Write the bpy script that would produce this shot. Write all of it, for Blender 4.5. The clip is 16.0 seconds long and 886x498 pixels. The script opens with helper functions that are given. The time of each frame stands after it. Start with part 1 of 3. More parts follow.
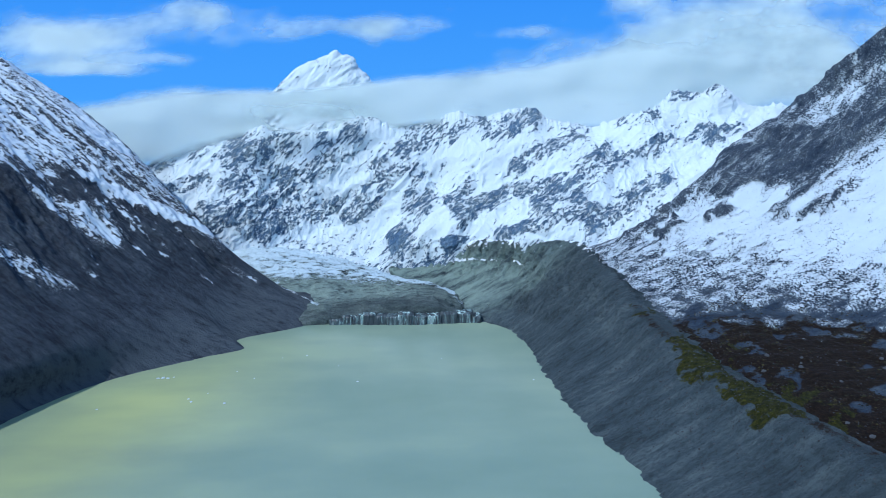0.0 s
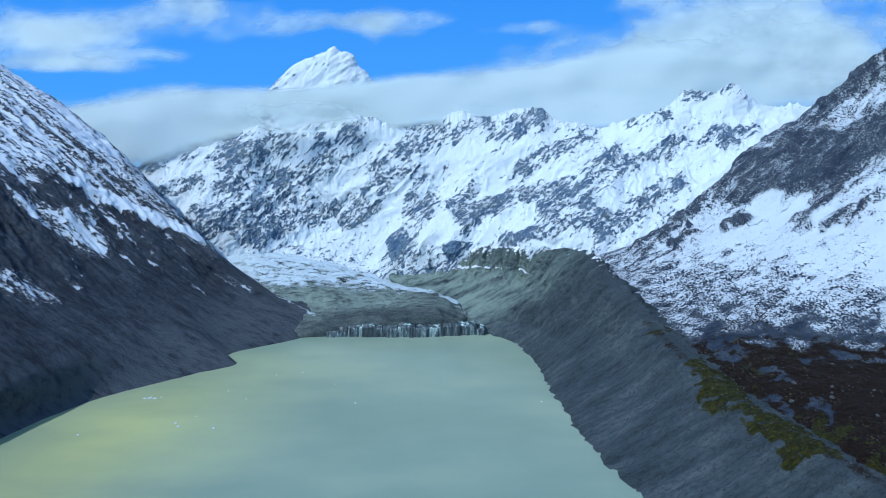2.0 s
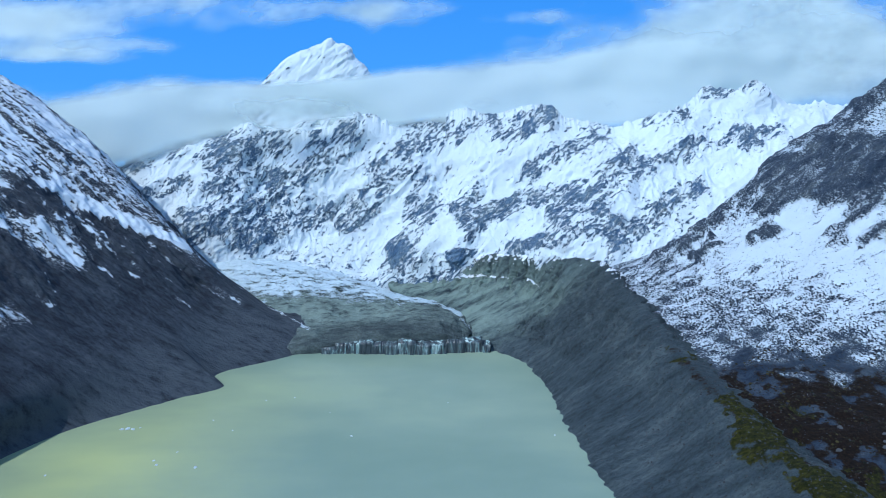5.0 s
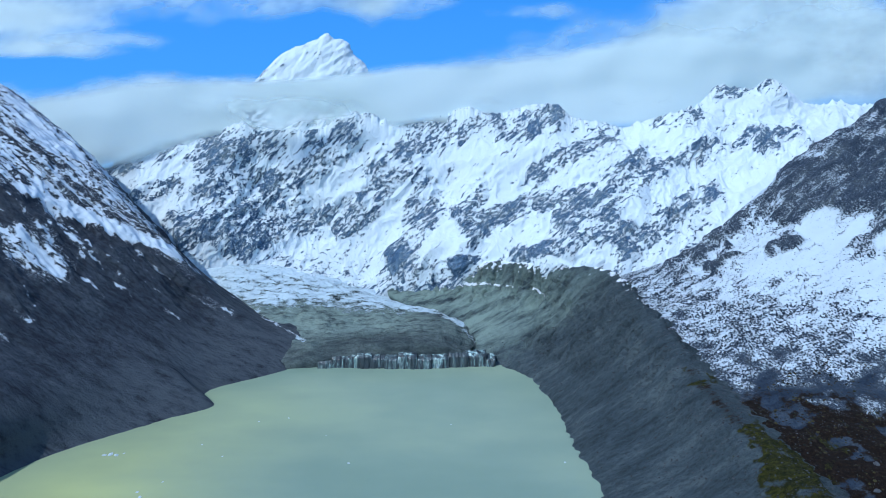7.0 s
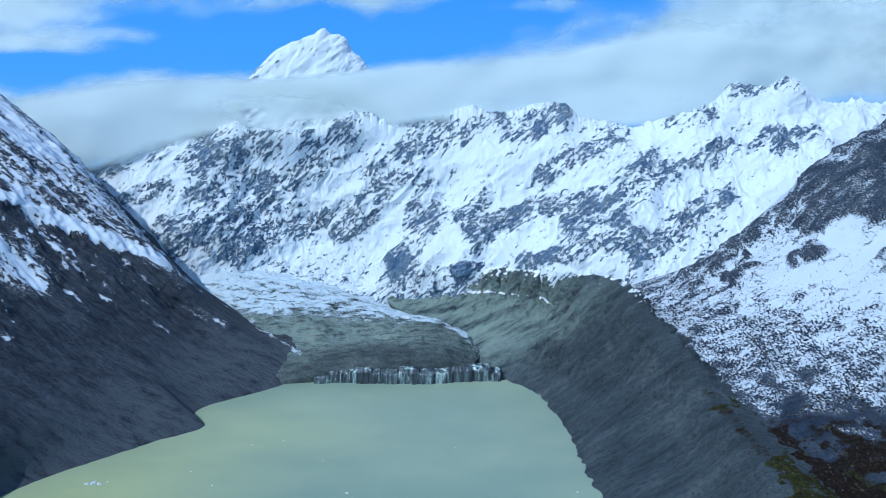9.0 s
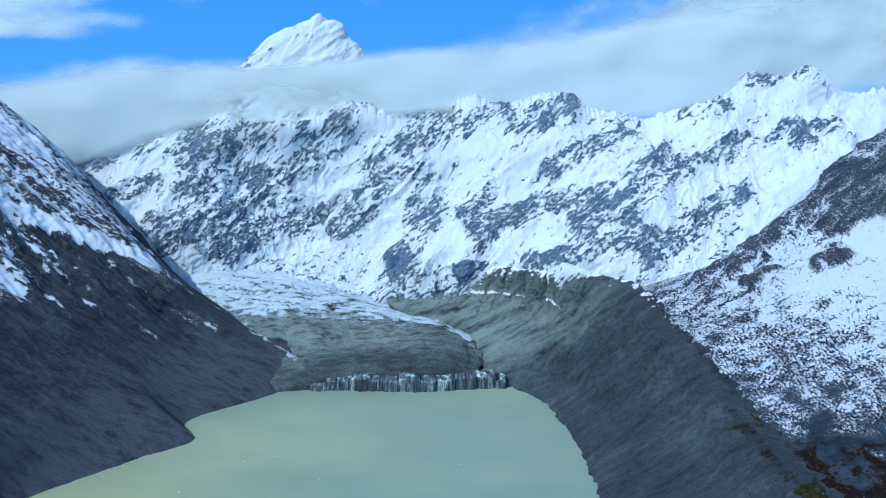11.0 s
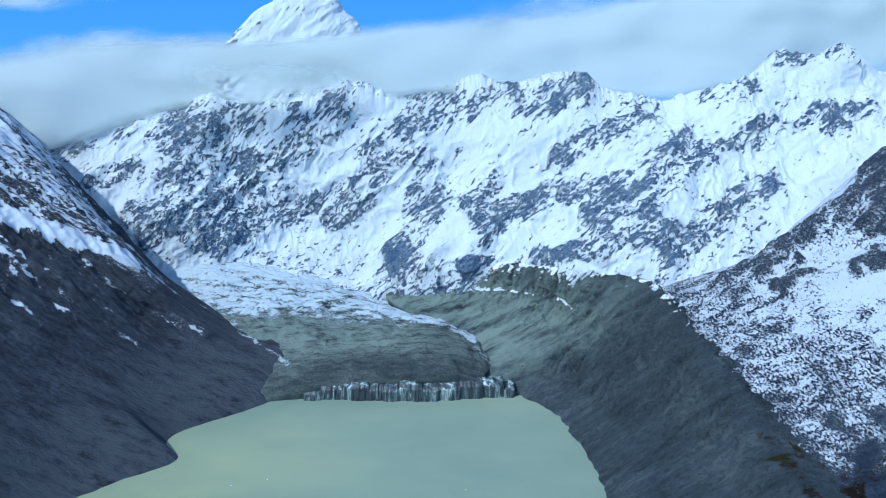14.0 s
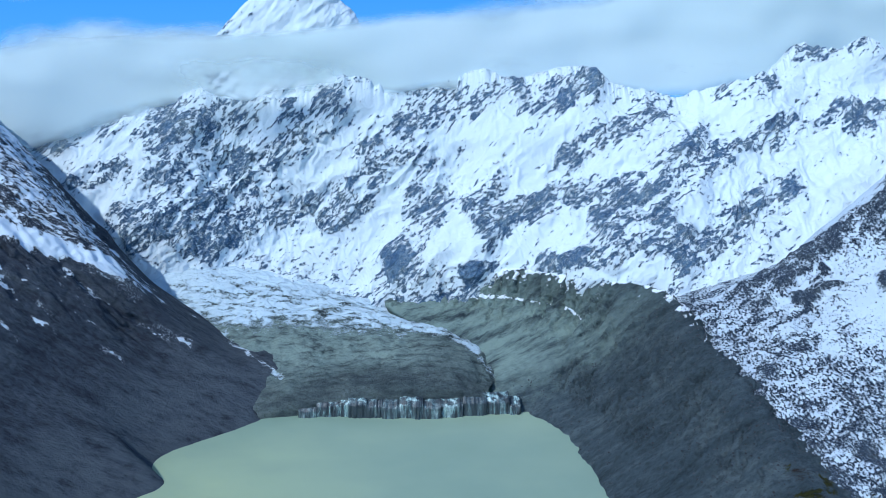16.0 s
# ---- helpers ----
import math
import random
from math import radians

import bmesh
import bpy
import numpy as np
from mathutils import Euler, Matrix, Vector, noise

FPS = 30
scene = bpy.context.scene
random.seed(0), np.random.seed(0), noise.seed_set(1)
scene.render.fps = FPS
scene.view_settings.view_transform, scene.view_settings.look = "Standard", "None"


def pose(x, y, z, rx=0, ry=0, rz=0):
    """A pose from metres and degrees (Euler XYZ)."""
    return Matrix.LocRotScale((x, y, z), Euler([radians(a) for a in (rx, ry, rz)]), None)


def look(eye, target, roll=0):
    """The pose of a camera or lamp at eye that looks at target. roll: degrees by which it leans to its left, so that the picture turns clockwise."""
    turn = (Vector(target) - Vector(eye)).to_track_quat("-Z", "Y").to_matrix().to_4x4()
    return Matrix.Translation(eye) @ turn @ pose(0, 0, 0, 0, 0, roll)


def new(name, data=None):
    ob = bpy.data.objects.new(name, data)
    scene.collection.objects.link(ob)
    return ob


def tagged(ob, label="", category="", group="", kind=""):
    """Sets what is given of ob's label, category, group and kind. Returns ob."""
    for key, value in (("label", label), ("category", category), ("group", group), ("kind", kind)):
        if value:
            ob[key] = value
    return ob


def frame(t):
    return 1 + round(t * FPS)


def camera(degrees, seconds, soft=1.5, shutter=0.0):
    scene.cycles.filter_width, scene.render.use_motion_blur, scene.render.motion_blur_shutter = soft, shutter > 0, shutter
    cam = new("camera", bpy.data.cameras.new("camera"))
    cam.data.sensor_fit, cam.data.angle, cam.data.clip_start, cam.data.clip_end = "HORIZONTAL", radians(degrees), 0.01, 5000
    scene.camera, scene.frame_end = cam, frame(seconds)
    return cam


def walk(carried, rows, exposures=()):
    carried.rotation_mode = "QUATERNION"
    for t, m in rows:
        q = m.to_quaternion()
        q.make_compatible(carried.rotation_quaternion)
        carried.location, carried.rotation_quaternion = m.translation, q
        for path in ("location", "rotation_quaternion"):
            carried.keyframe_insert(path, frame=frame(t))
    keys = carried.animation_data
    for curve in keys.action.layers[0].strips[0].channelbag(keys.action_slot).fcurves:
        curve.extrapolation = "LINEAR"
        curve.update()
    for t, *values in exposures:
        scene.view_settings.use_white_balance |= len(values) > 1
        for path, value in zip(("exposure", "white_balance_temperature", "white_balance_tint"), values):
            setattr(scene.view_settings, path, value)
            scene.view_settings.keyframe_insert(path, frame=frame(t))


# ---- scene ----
# camera and its flight: seconds, x, y, z, heading, pitch, roll
cam = camera(66.29, 16.0, soft=0.6)
FLIGHT = [
    (0.0, -0.0, 0.0, 404.3, -1.27, -11.27, -0.51),
    (0.5, -0.4, 16.8, 409.4, -1.26, -11.36, -0.53),
    (1.0, -0.8, 33.5, 414.4, -1.25, -11.47, -0.50),
    (1.5, -1.3, 49.9, 419.4, -1.24, -11.69, -0.44),
    (2.0, -1.9, 66.3, 424.3, -1.21, -11.98, -0.38),
    (2.5, -2.6, 82.5, 429.1, -1.21, -12.32, -0.32),
    (3.0, -3.3, 98.7, 433.8, -1.21, -12.66, -0.30),
    (3.5, -4.1, 114.7, 438.4, -1.22, -12.84, -0.26),
    (4.0, -5.0, 130.8, 442.8, -1.23, -12.99, -0.22),
    (6.5, -10.5, 210.9, 463.6, -1.35, -13.84, -0.07),
    (7.0, -11.7, 226.9, 467.6, -1.39, -14.06, -0.06),
    (7.5, -12.8, 242.8, 471.5, -1.40, -14.22, -0.07),
    (8.0, -13.9, 258.6, 475.4, -1.42, -14.38, -0.08),
    (8.5, -14.9, 274.2, 479.1, -1.43, -14.59, -0.08),
    (9.0, -15.9, 289.7, 482.7, -1.45, -14.89, -0.09),
    (11.5, -20.2, 366.7, 499.9, -1.55, -16.84, -0.05),
    (12.0, -21.1, 382.2, 503.2, -1.57, -17.26, -0.03),
    (12.5, -22.1, 397.7, 506.3, -1.60, -17.71, 0.01),
    (13.0, -23.1, 413.2, 509.2, -1.62, -18.23, 0.05),
    (13.5, -24.0, 428.8, 512.1, -1.68, -18.74, 0.04),
    (14.0, -24.9, 444.4, 514.8, -1.70, -19.19, 0.03),
    (14.5, -25.7, 460.0, 517.4, -1.73, -19.57, 0.02),
    (15.0, -26.5, 475.5, 520.1, -1.75, -19.84, 0.05),
    (15.5, -27.3, 490.7, 522.9, -1.78, -20.13, 0.08),
    (16.0, -28.1, 505.9, 525.7, -1.82, -20.38, 0.11),
]
walk(cam, [(t, pose(x, y, z, 90 + pitch, 0, yaw) @ pose(0, 0, 0, 0, 0, roll)) for t, x, y, z, yaw, pitch, roll in FLIGHT],
     exposures=[(0.0, 0.02, 5500, 3), (16.0, 0.06, 5440, 3)])   # stops, kelvin, tint
# ---- end of flight ----

# ---- daylight ----
SUN_AZ, SUN_EL = radians(-126), radians(50)   # azimuth from +y, clockwise seen from above
to_sun = Vector((math.sin(SUN_AZ) * math.cos(SUN_EL), math.cos(SUN_AZ) * math.cos(SUN_EL), math.sin(SUN_EL)))
world = bpy.data.worlds.new("world")
scene.world = world
world.use_nodes = True
wn = world.node_tree
wn.nodes.clear()
sky = wn.nodes.new("ShaderNodeTexSky")
sky.sky_type, sky.sun_disc = "NISHITA", False
sky.sun_elevation, sky.sun_rotation = SUN_EL, SUN_AZ
sky.altitude, sky.air_density, sky.dust_density, sky.ozone_density = 900, 1.0, 0.3, 2.0
bg = wn.nodes.new("ShaderNodeBackground")
bg.inputs["Strength"].default_value = 0.19
wo = wn.nodes.new("ShaderNodeOutputWorld")
wn.links.new(sky.outputs[0], bg.inputs[0])
wn.links.new(bg.outputs[0], wo.inputs[0])
sun_data = bpy.data.lights.new("sun", "SUN")
sun_data.energy, sun_data.angle, sun_data.color = 2.65, radians(0.6), (1.0, 0.96, 0.9)
sun = new("sun", sun_data)
sun.matrix_world = look(to_sun * 800, (0, 0, 0))


# ---- noise on arrays ----
TABLE = np.random.RandomState(7)
PERM = np.tile(TABLE.permutation(256), 3).astype(np.int32)
GRAD = TABLE.normal(size=(256, 3))
GRAD = (GRAD / np.linalg.norm(GRAD, axis=1, keepdims=True)).astype(np.float32)


def gnoise(p, seed=0):
    """Gradient noise, about -1 to 1, at the rows of p."""
    fl = np.floor(p)
    i = (fl.astype(np.int32) + seed * 37) & 255
    f = (p - fl).astype(np.float32)
    w = f * f * f * (f * (f * 6 - 15) + 10)
    px = (PERM[i[:, 0]], PERM[i[:, 0] + 1])
    rows = []
    for dx in (0, 1):
        for dy in (0, 1):
            a = PERM[px[dx] + i[:, 1] + dy] + i[:, 2]
            v = []
            for dz in (0, 1):
                g = GRAD[PERM[a + dz]]
                v.append(g[:, 0] * (f[:, 0] - dx) + g[:, 1] * (f[:, 1] - dy) + g[:, 2] * (f[:, 2] - dz))
            rows.append(v[0] + w[:, 2] * (v[1] - v[0]))
    a = rows[0] + w[:, 1] * (rows[1] - rows[0])
    b = rows[2] + w[:, 1] * (rows[3] - rows[2])
    return 1.6 * (a + w[:, 0] * (b - a))


def fbm(p, octaves=5, seed=0, gain=0.5):
    out, a = np.zeros(len(p)), 1.0
    for k in range(octaves):
        out += a * gnoise(p * 2.03 ** k, seed + 17 * k)
        a *= gain
    return out


def ridged(p, octaves=5, seed=0, gain=0.55):
    """Sharp crests near +1, broad hollows near -1."""
    out, a, total = np.zeros(len(p)), 1.0, 0.0
    for k in range(octaves):
        out += a * (1 - 2.2 * np.abs(gnoise(p * 2.07 ** k, seed + 31 * k)))
        total += a
        a *= gain
    return out / total


def sstep(a, b, x):
    t = np.clip((x - a) / (b - a), 0, 1)
    return t * t * (3 - 2 * t)


# ---- lofted land forms ----
def spline(points, n, bias=1.0):
    """n places along a smooth curve through the points."""
    P = np.array(points, float)
    d = np.r_[0, np.cumsum(np.linalg.norm(np.diff(P, axis=0), axis=1))]
    T = np.gradient(P, d, axis=0) if len(P) > 2 else np.repeat((P[1:] - P[:1]) / d[-1], len(P), 0)
    s = d[-1] * np.linspace(0, 1, n) ** bias
    k = np.clip(np.searchsorted(d, s, side="right") - 1, 0, len(P) - 2)
    h = (d[k + 1] - d[k])[:, None]
    t = ((s - d[k]) / (d[k + 1] - d[k]))[:, None]
    return ((2 * t ** 3 - 3 * t ** 2 + 1) * P[k] + (t ** 3 - 2 * t ** 2 + t) * h * T[k]
            + (-2 * t ** 3 + 3 * t ** 2) * P[k + 1] + (t ** 3 - t ** 2) * h * T[k + 1])


def loft(guides, nu, nv, bias=1.0):
    """A grid of nv rows by nu columns over guide curves, first guide first; and each row's share of the way up."""
    G = np.array([spline(g, nu, bias) for g in guides])
    d = np.r_[0, np.cumsum(np.linalg.norm(np.diff(G, axis=0), axis=2).mean(1))]
    d /= d[-1]
    T = np.gradient(G, d, axis=0)
    s = np.linspace(0, 1, nv)
    k = np.clip(np.searchsorted(d, s, side="right") - 1, 0, len(G) - 2)
    h = (d[k + 1] - d[k])[:, None, None]
    t = ((s - d[k]) / (d[k + 1] - d[k]))[:, None, None]
    out = ((2 * t ** 3 - 3 * t ** 2 + 1) * G[k] + (t ** 3 - 2 * t ** 2 + t) * h * T[k]
           + (-2 * t ** 3 + 3 * t ** 2) * G[k + 1] + (t ** 3 - t ** 2) * h * T[k + 1])
    return out, d


def normals(A):
    n = np.cross(np.gradient(A, axis=1), np.gradient(A, axis=0))
    return n / (np.linalg.norm(n, axis=2, keepdims=True) + 1e-9)


def grid_mesh(name, A, material, masks=(), flip=False):
    nv, nu, _ = A.shape
    me = bpy.data.meshes.new(name)
    i = np.arange(nv * nu).reshape(nv, nu)
    q = np.stack([i[:-1, :-1], i[:-1, 1:], i[1:, 1:], i[1:, :-1]], -1).reshape(-1, 4)
    if flip:
        q = q[:, ::-1]
    me.vertices.add(nv * nu)
    me.vertices.foreach_set("co", A.reshape(-1).astype(np.float32))
    me.loops.add(q.size)
    me.loops.foreach_set("vertex_index", q.reshape(-1).astype(np.int32))
    me.polygons.add(len(q))
    me.polygons.foreach_set("loop_start", np.arange(0, q.size, 4, dtype=np.int32))
    me.polygons.foreach_set("use_smooth", np.ones(len(q), bool))
    for key, values in masks:
        me.attributes.new(key, "FLOAT", "POINT").data.foreach_set("value", np.asarray(values, np.float32).reshape(-1))
    me.update(calc_edges=True)
    me.materials.append(material)
    return new(name, me)


# ---- materials ----
def nodes(name):
    m = bpy.data.materials.new(name)
    m.use_nodes = True
    n = m.node_tree
    n.nodes.clear()
    o = n.nodes.new("ShaderNodeOutputMaterial")
    b = n.nodes.new("ShaderNodeBsdfPrincipled")
    n.links.new(b.outputs[0], o.inputs[0])
    return m, n, b, o


def link(n, a, b):
    n.links.new(a, b)


def tex(n, scale, detail=6, rough=0.6, stretch=None, kind="NOISE", turn=None):
    g = n.nodes.new("ShaderNodeNewGeometry")
    src = g.outputs["Position"]
    if stretch or turn:
        mp = n.nodes.new("ShaderNodeMapping")
        mp.inputs["Rotation"].default_value = [radians(a) for a in (turn or (0, 0, 0))]
        link(n, src, mp.inputs[0])
        ms = n.nodes.new("ShaderNodeMapping")
        ms.inputs["Scale"].default_value = stretch or (1, 1, 1)
        link(n, mp.outputs[0], ms.inputs[0])
        src = ms.outputs[0]
    t = n.nodes.new("ShaderNodeTexNoise")
    t.inputs["Scale"].default_value, t.inputs["Detail"].default_value, t.inputs["Roughness"].default_value = scale, detail, rough
    if kind == "RIDGE":
        t.noise_type = "RIDGED_MULTIFRACTAL"
    link(n, src, t.inputs["Vector"])
    return t.outputs[0]


def op(n, kind, a, b=None, clamp=False):
    m = n.nodes.new("ShaderNodeMath")
    m.operation, m.use_clamp = kind, clamp
    for k, v in enumerate((a, b)):
        if v is None:
            continue
        if isinstance(v, (int, float)):
            m.inputs[k].default_value = v
        else:
            link(n, v, m.inputs[k])
    return m.outputs[0]


def attr(n, name):
    a = n.nodes.new("ShaderNodeAttribute")
    a.attribute_name = name
    return a.outputs["Fac"]


def ramp(n, fac, stops):
    r = n.nodes.new("ShaderNodeValToRGB")
    el = r.color_ramp.elements
    while len(el) < len(stops):
        el.new(0.5)
    for e, (p, c) in zip(el, stops):
        e.position, e.color = p, (*c, 1)
    link(n, fac, r.inputs[0])
    return r.outputs[0]


def mix(n, fac, a, b):
    m = n.nodes.new("ShaderNodeMix")
    m.data_type = "RGBA"
    for k, v in ((0, fac), (6, a), (7, b)):
        if isinstance(v, (tuple, int, float)):
            m.inputs[k].default_value = (*v, 1) if isinstance(v, tuple) else v
        else:
            link(n, v, m.inputs[k])
    return m.outputs[2]


def smooth(n, x, lo, hi):
    m = n.nodes.new("ShaderNodeMapRange")
    m.interpolation_type = "SMOOTHSTEP"
    m.inputs[1].default_value, m.inputs[2].default_value = lo, hi
    link(n, x, m.inputs[0])
    return m.outputs[0]


def bump(n, height, b, strength, dist):
    u = n.nodes.new("ShaderNodeBump")
    u.inputs["Strength"].default_value, u.inputs["Distance"].default_value = strength, dist
    link(n, height, u.inputs["Height"])
    link(n, u.outputs[0], b.inputs["Normal"])


def patches(P, spots, reach=1.6):
    """Sum of soft oval patches: x, y, z, half length, half width, lean in degrees, weight."""
    out = np.zeros(len(P))
    for x, y, z, rx, rz, lean, w in spots:
        c, s = math.cos(radians(lean)), math.sin(radians(lean))
        dx, dy, dz = P[:, 0] - x, P[:, 1] - y, P[:, 2] - z
        q = ((c * dx + s * dz) / rx) ** 2 + ((c * dz - s * dx) / rz) ** 2 + (dy / (reach * max(rx, 40))) ** 2
        out += w * np.exp(-q * q * 0.7)
    return out


def ragged(P):
    """The places shifted about, for patches with uneven edges."""
    return P + 26 * np.stack([fbm(P * 0.025, 4, 301), 0 * P[:, 0], fbm(P * 0.025, 4, 302)], 1)


def strip(P, a, b, width):
    """1 along the line on plan from a to b, fading to 0 a width away."""
    a, b = np.array(a, float), np.array(b, float)
    t = np.clip((P[:, :2] - a) @ (b - a) / ((b - a) @ (b - a)), 0, 1)
    return np.exp(-(np.linalg.norm(P[:, :2] - a - t[:, None] * (b - a), axis=1) / width) ** 2)


def thing(name, label, category, at=(0, 0, 0)):
    e = new(name)
    e.location = at
    e.empty_display_size = 5
    return tagged(e, label, category)


def part(name, mesh_ob, parent, label=""):
    mesh_ob.name = name
    mesh_ob.parent = parent
    mesh_ob.matrix_parent_inverse = Matrix.Translation(parent.location).inverted()
    return tagged(mesh_ob, label)


def terrain(parent, A, material, masks, cuts):
    """Cuts a land form into its parts: name, first and last row, first and last column, label."""
    nv, nu, _ = A.shape
    for name, r0, r1, c0, c1, label in cuts:
        r = slice(int(r0 * (nv - 1)), int(r1 * (nv - 1)) + 1)
        c = slice(int(c0 * (nu - 1)), int(c1 * (nu - 1)) + 1)
        ms = [(k, np.asarray(v).reshape(nv, nu)[r, c]) for k, v in masks]
        part(name, grid_mesh(name, A[r, c], material, ms), parent, label)


def upward(A):
    N = normals(A)
    return -N if N[..., 2].mean() < 0 else N


def soften(F, k):
    """Box blur of a grid, k cells each way."""
    for ax in (0, 1):
        pad = [(k + 1, k) if a == ax else (0, 0) for a in range(F.ndim)]
        c = np.cumsum(np.pad(F, pad, mode="edge"), axis=ax)
        F = (np.take(c, range(2 * k + 1, c.shape[ax]), ax) - np.take(c, range(0, c.shape[ax] - 2 * k - 1), ax)) / (2 * k + 1)
    return F


def along(A):
    """How far along the land form each place lies, by its middle row."""
    row = A[A.shape[0] // 2]
    return np.tile(np.r_[0, np.cumsum(np.linalg.norm(np.diff(row, axis=0), axis=1))], A.shape[0])


def channels(s, v, warp, wide, seed):
    """Rills down a slope, 0 between them and -1 at their beds: s runs across the slope, v up it."""
    p = np.stack([s + warp, v * 26, np.zeros_like(s)], 1)
    big = np.clip(1 - 3.2 * np.abs(gnoise(p / wide, seed)), 0, 1) ** 1.5
    small = np.clip(1 - 2.6 * np.abs(gnoise(p / wide * 2.7, seed + 1)), 0, 1)
    return -big - 0.5 * small


def steepness(A, k):
    """How much steeper than its wider surroundings each place is."""
    z = upward(A)[..., 2]
    return (soften(z, k) - z).reshape(-1)


def strokes(P, lines):
    """Sum of bands along lines in space, each with its half width and weight."""
    out = np.zeros(len(P))
    for a, b, w, weight in lines:
        a, v = np.array(a, float), np.subtract(b, a).astype(float)
        near = np.all((P > np.minimum(a, a + v) - 2 * w) & (P < np.maximum(a, a + v) + 2 * w), axis=1)
        D = P[near] - a
        t = np.clip(D @ v / (v @ v), 0, 1)
        r = np.linalg.norm(D - t[:, None] * v, axis=1) / w
        out[near] += weight * np.exp(-0.7 * r ** 3)
    return out


def slanted(P, degrees):
    """Places turned in the x-z plane: along the slant, across it, and into the depth."""
    c, s = math.cos(radians(degrees)), math.sin(radians(degrees))
    return np.stack([P[:, 0] * c + P[:, 2] * s, P[:, 2] * c - P[:, 0] * s, P[:, 1]], 1)


# ---- land materials ----
def mountain_material(name, rocks, snow=(0.84, 0.88, 0.93), grain=0.06, stretch=(0.3, 1, 1), turn=(0, 0, 0), plants=False, relief=3.0, pale=None, speck=0.24, broken=(2.0, 1.5), edge=0.05, crevice_dark=0.5, fleck=(0.5, 1, 1), dust=0.0):
    """Rock under snow: the mask "snow" is the share of the ground it covers, broken up by two scales of streaky noise."""
    m, n, b, o = nodes(name)
    big = tex(n, 0.015, 4, 0.6)
    mid = tex(n, grain, 9, 0.64, stretch, turn=turn)
    fine = tex(n, speck, 6, 0.7, fleck, turn=turn)
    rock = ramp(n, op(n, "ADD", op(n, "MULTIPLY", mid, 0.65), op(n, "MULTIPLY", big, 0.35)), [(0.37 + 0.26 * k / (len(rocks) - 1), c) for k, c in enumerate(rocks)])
    # shade of the crevices painted into the rock where the bump's fine noise dips
    crevice_shade = op(n, "MULTIPLY", op(n, "SUBTRACT", 1.0, smooth(n, fine, 0.36, 0.56)), crevice_dark)
    rock = mix(n, crevice_shade, rock, tuple(c * 0.3 for c in rocks[0]))
    if pale:
        rock = mix(n, op(n, "MULTIPLY", attr(n, "pale"), smooth(n, mid, 0.3, 0.6)), rock, pale)
    if plants:
        moss = ramp(n, fine, [(0.3, (0.006, 0.008, 0.002)), (0.5, (0.026, 0.028, 0.004)), (0.7, (0.08, 0.075, 0.01))])
        heath = ramp(n, fine, [(0.3, (0.004, 0.0025, 0.002)), (0.5, (0.014, 0.0075, 0.004)), (0.72, (0.036, 0.021, 0.012))])
        for key, col in (("heath", heath), ("moss", moss)):
            f = op(n, "ADD", attr(n, key), op(n, "MULTIPLY", op(n, "SUBTRACT", mid, 0.5), 0.9))
            rock = mix(n, smooth(n, op(n, "ADD", f, op(n, "MULTIPLY", op(n, "SUBTRACT", fine, 0.5), 0.8)), 0.38, 0.62), rock, col)
    s = attr(n, "snow")
    if dust:   # thin snow caught on ledges and in cracks
        crumb = tex(n, speck * 2, 5, 0.72, (0.4, 1, 1), turn=(0, turn[1] - 75, 0))
        caught = op(n, "MULTIPLY", smooth(n, crumb, 0.5, 0.6), smooth(n, s, -0.1, 0.35))
        rock = mix(n, op(n, "MULTIPLY", caught, dust), rock, snow)
    s = op(n, "ADD", s, op(n, "MULTIPLY", op(n, "SUBTRACT", mid, 0.5), broken[0]))
    s = op(n, "ADD", s, op(n, "MULTIPLY", op(n, "SUBTRACT", fine, 0.5), broken[1]))
    s = smooth(n, s, 0.5 - edge, 0.5 + edge)
    white = mix(n, smooth(n, big, 0.3, 0.7), snow, tuple(c * 0.92 for c in snow))
    link(n, mix(n, s, rock, white), b.inputs["Base Color"])
    b.inputs["Roughness"].default_value = 0.85
    b.inputs["Specular IOR Level"].default_value = 0.2
    hgt = op(n, "ADD", op(n, "MULTIPLY", mid, relief), op(n, "MULTIPLY", fine, 2.4))
    hgt = op(n, "MULTIPLY", hgt, op(n, "SUBTRACT", 1.1, s))
    bump(n, hgt, b, 1.0, 2.2)
    return m


# bluer and lighter than the stone: distance haze is put into the rock colour
RANGE_ROCK = mountain_material("range_rock", [(0.095, 0.175, 0.31), (0.15, 0.245, 0.375), (0.22, 0.31, 0.395), (0.32, 0.39, 0.395)], snow=(0.71, 0.78, 0.82), stretch=(0.24, 1, 1), turn=(0, 44, 0), grain=0.085, speck=0.22, relief=6.5, broken=(2.3, 2.4), edge=0.05, crevice_dark=0.6, fleck=(0.45, 1, 1), dust=0.35)
LEFT_ROCK = mountain_material("dark_scree", [(0.03, 0.036, 0.05), (0.05, 0.058, 0.076), (0.07, 0.082, 0.102), (0.1, 0.115, 0.135)], snow=(0.68, 0.74, 0.8), stretch=(0.28, 1, 1), turn=(0, -38, 0), grain=0.08, speck=0.24, relief=2.0, pale=(0.088, 0.104, 0.122), broken=(2.0, 2.6), edge=0.07, dust=0.35)
RIGHT_ROCK = mountain_material("boulder_slope", [(0.026, 0.041, 0.07), (0.047, 0.068, 0.106), (0.078, 0.102, 0.138), (0.118, 0.142, 0.162)], snow=(0.58, 0.65, 0.71), stretch=(0.3, 1, 1), turn=(0, 36, 0), grain=0.08, plants=True, relief=2.0, speck=0.4, broken=(1.1, 2.6), edge=0.08, fleck=(1, 0.6, 1), dust=0.35)
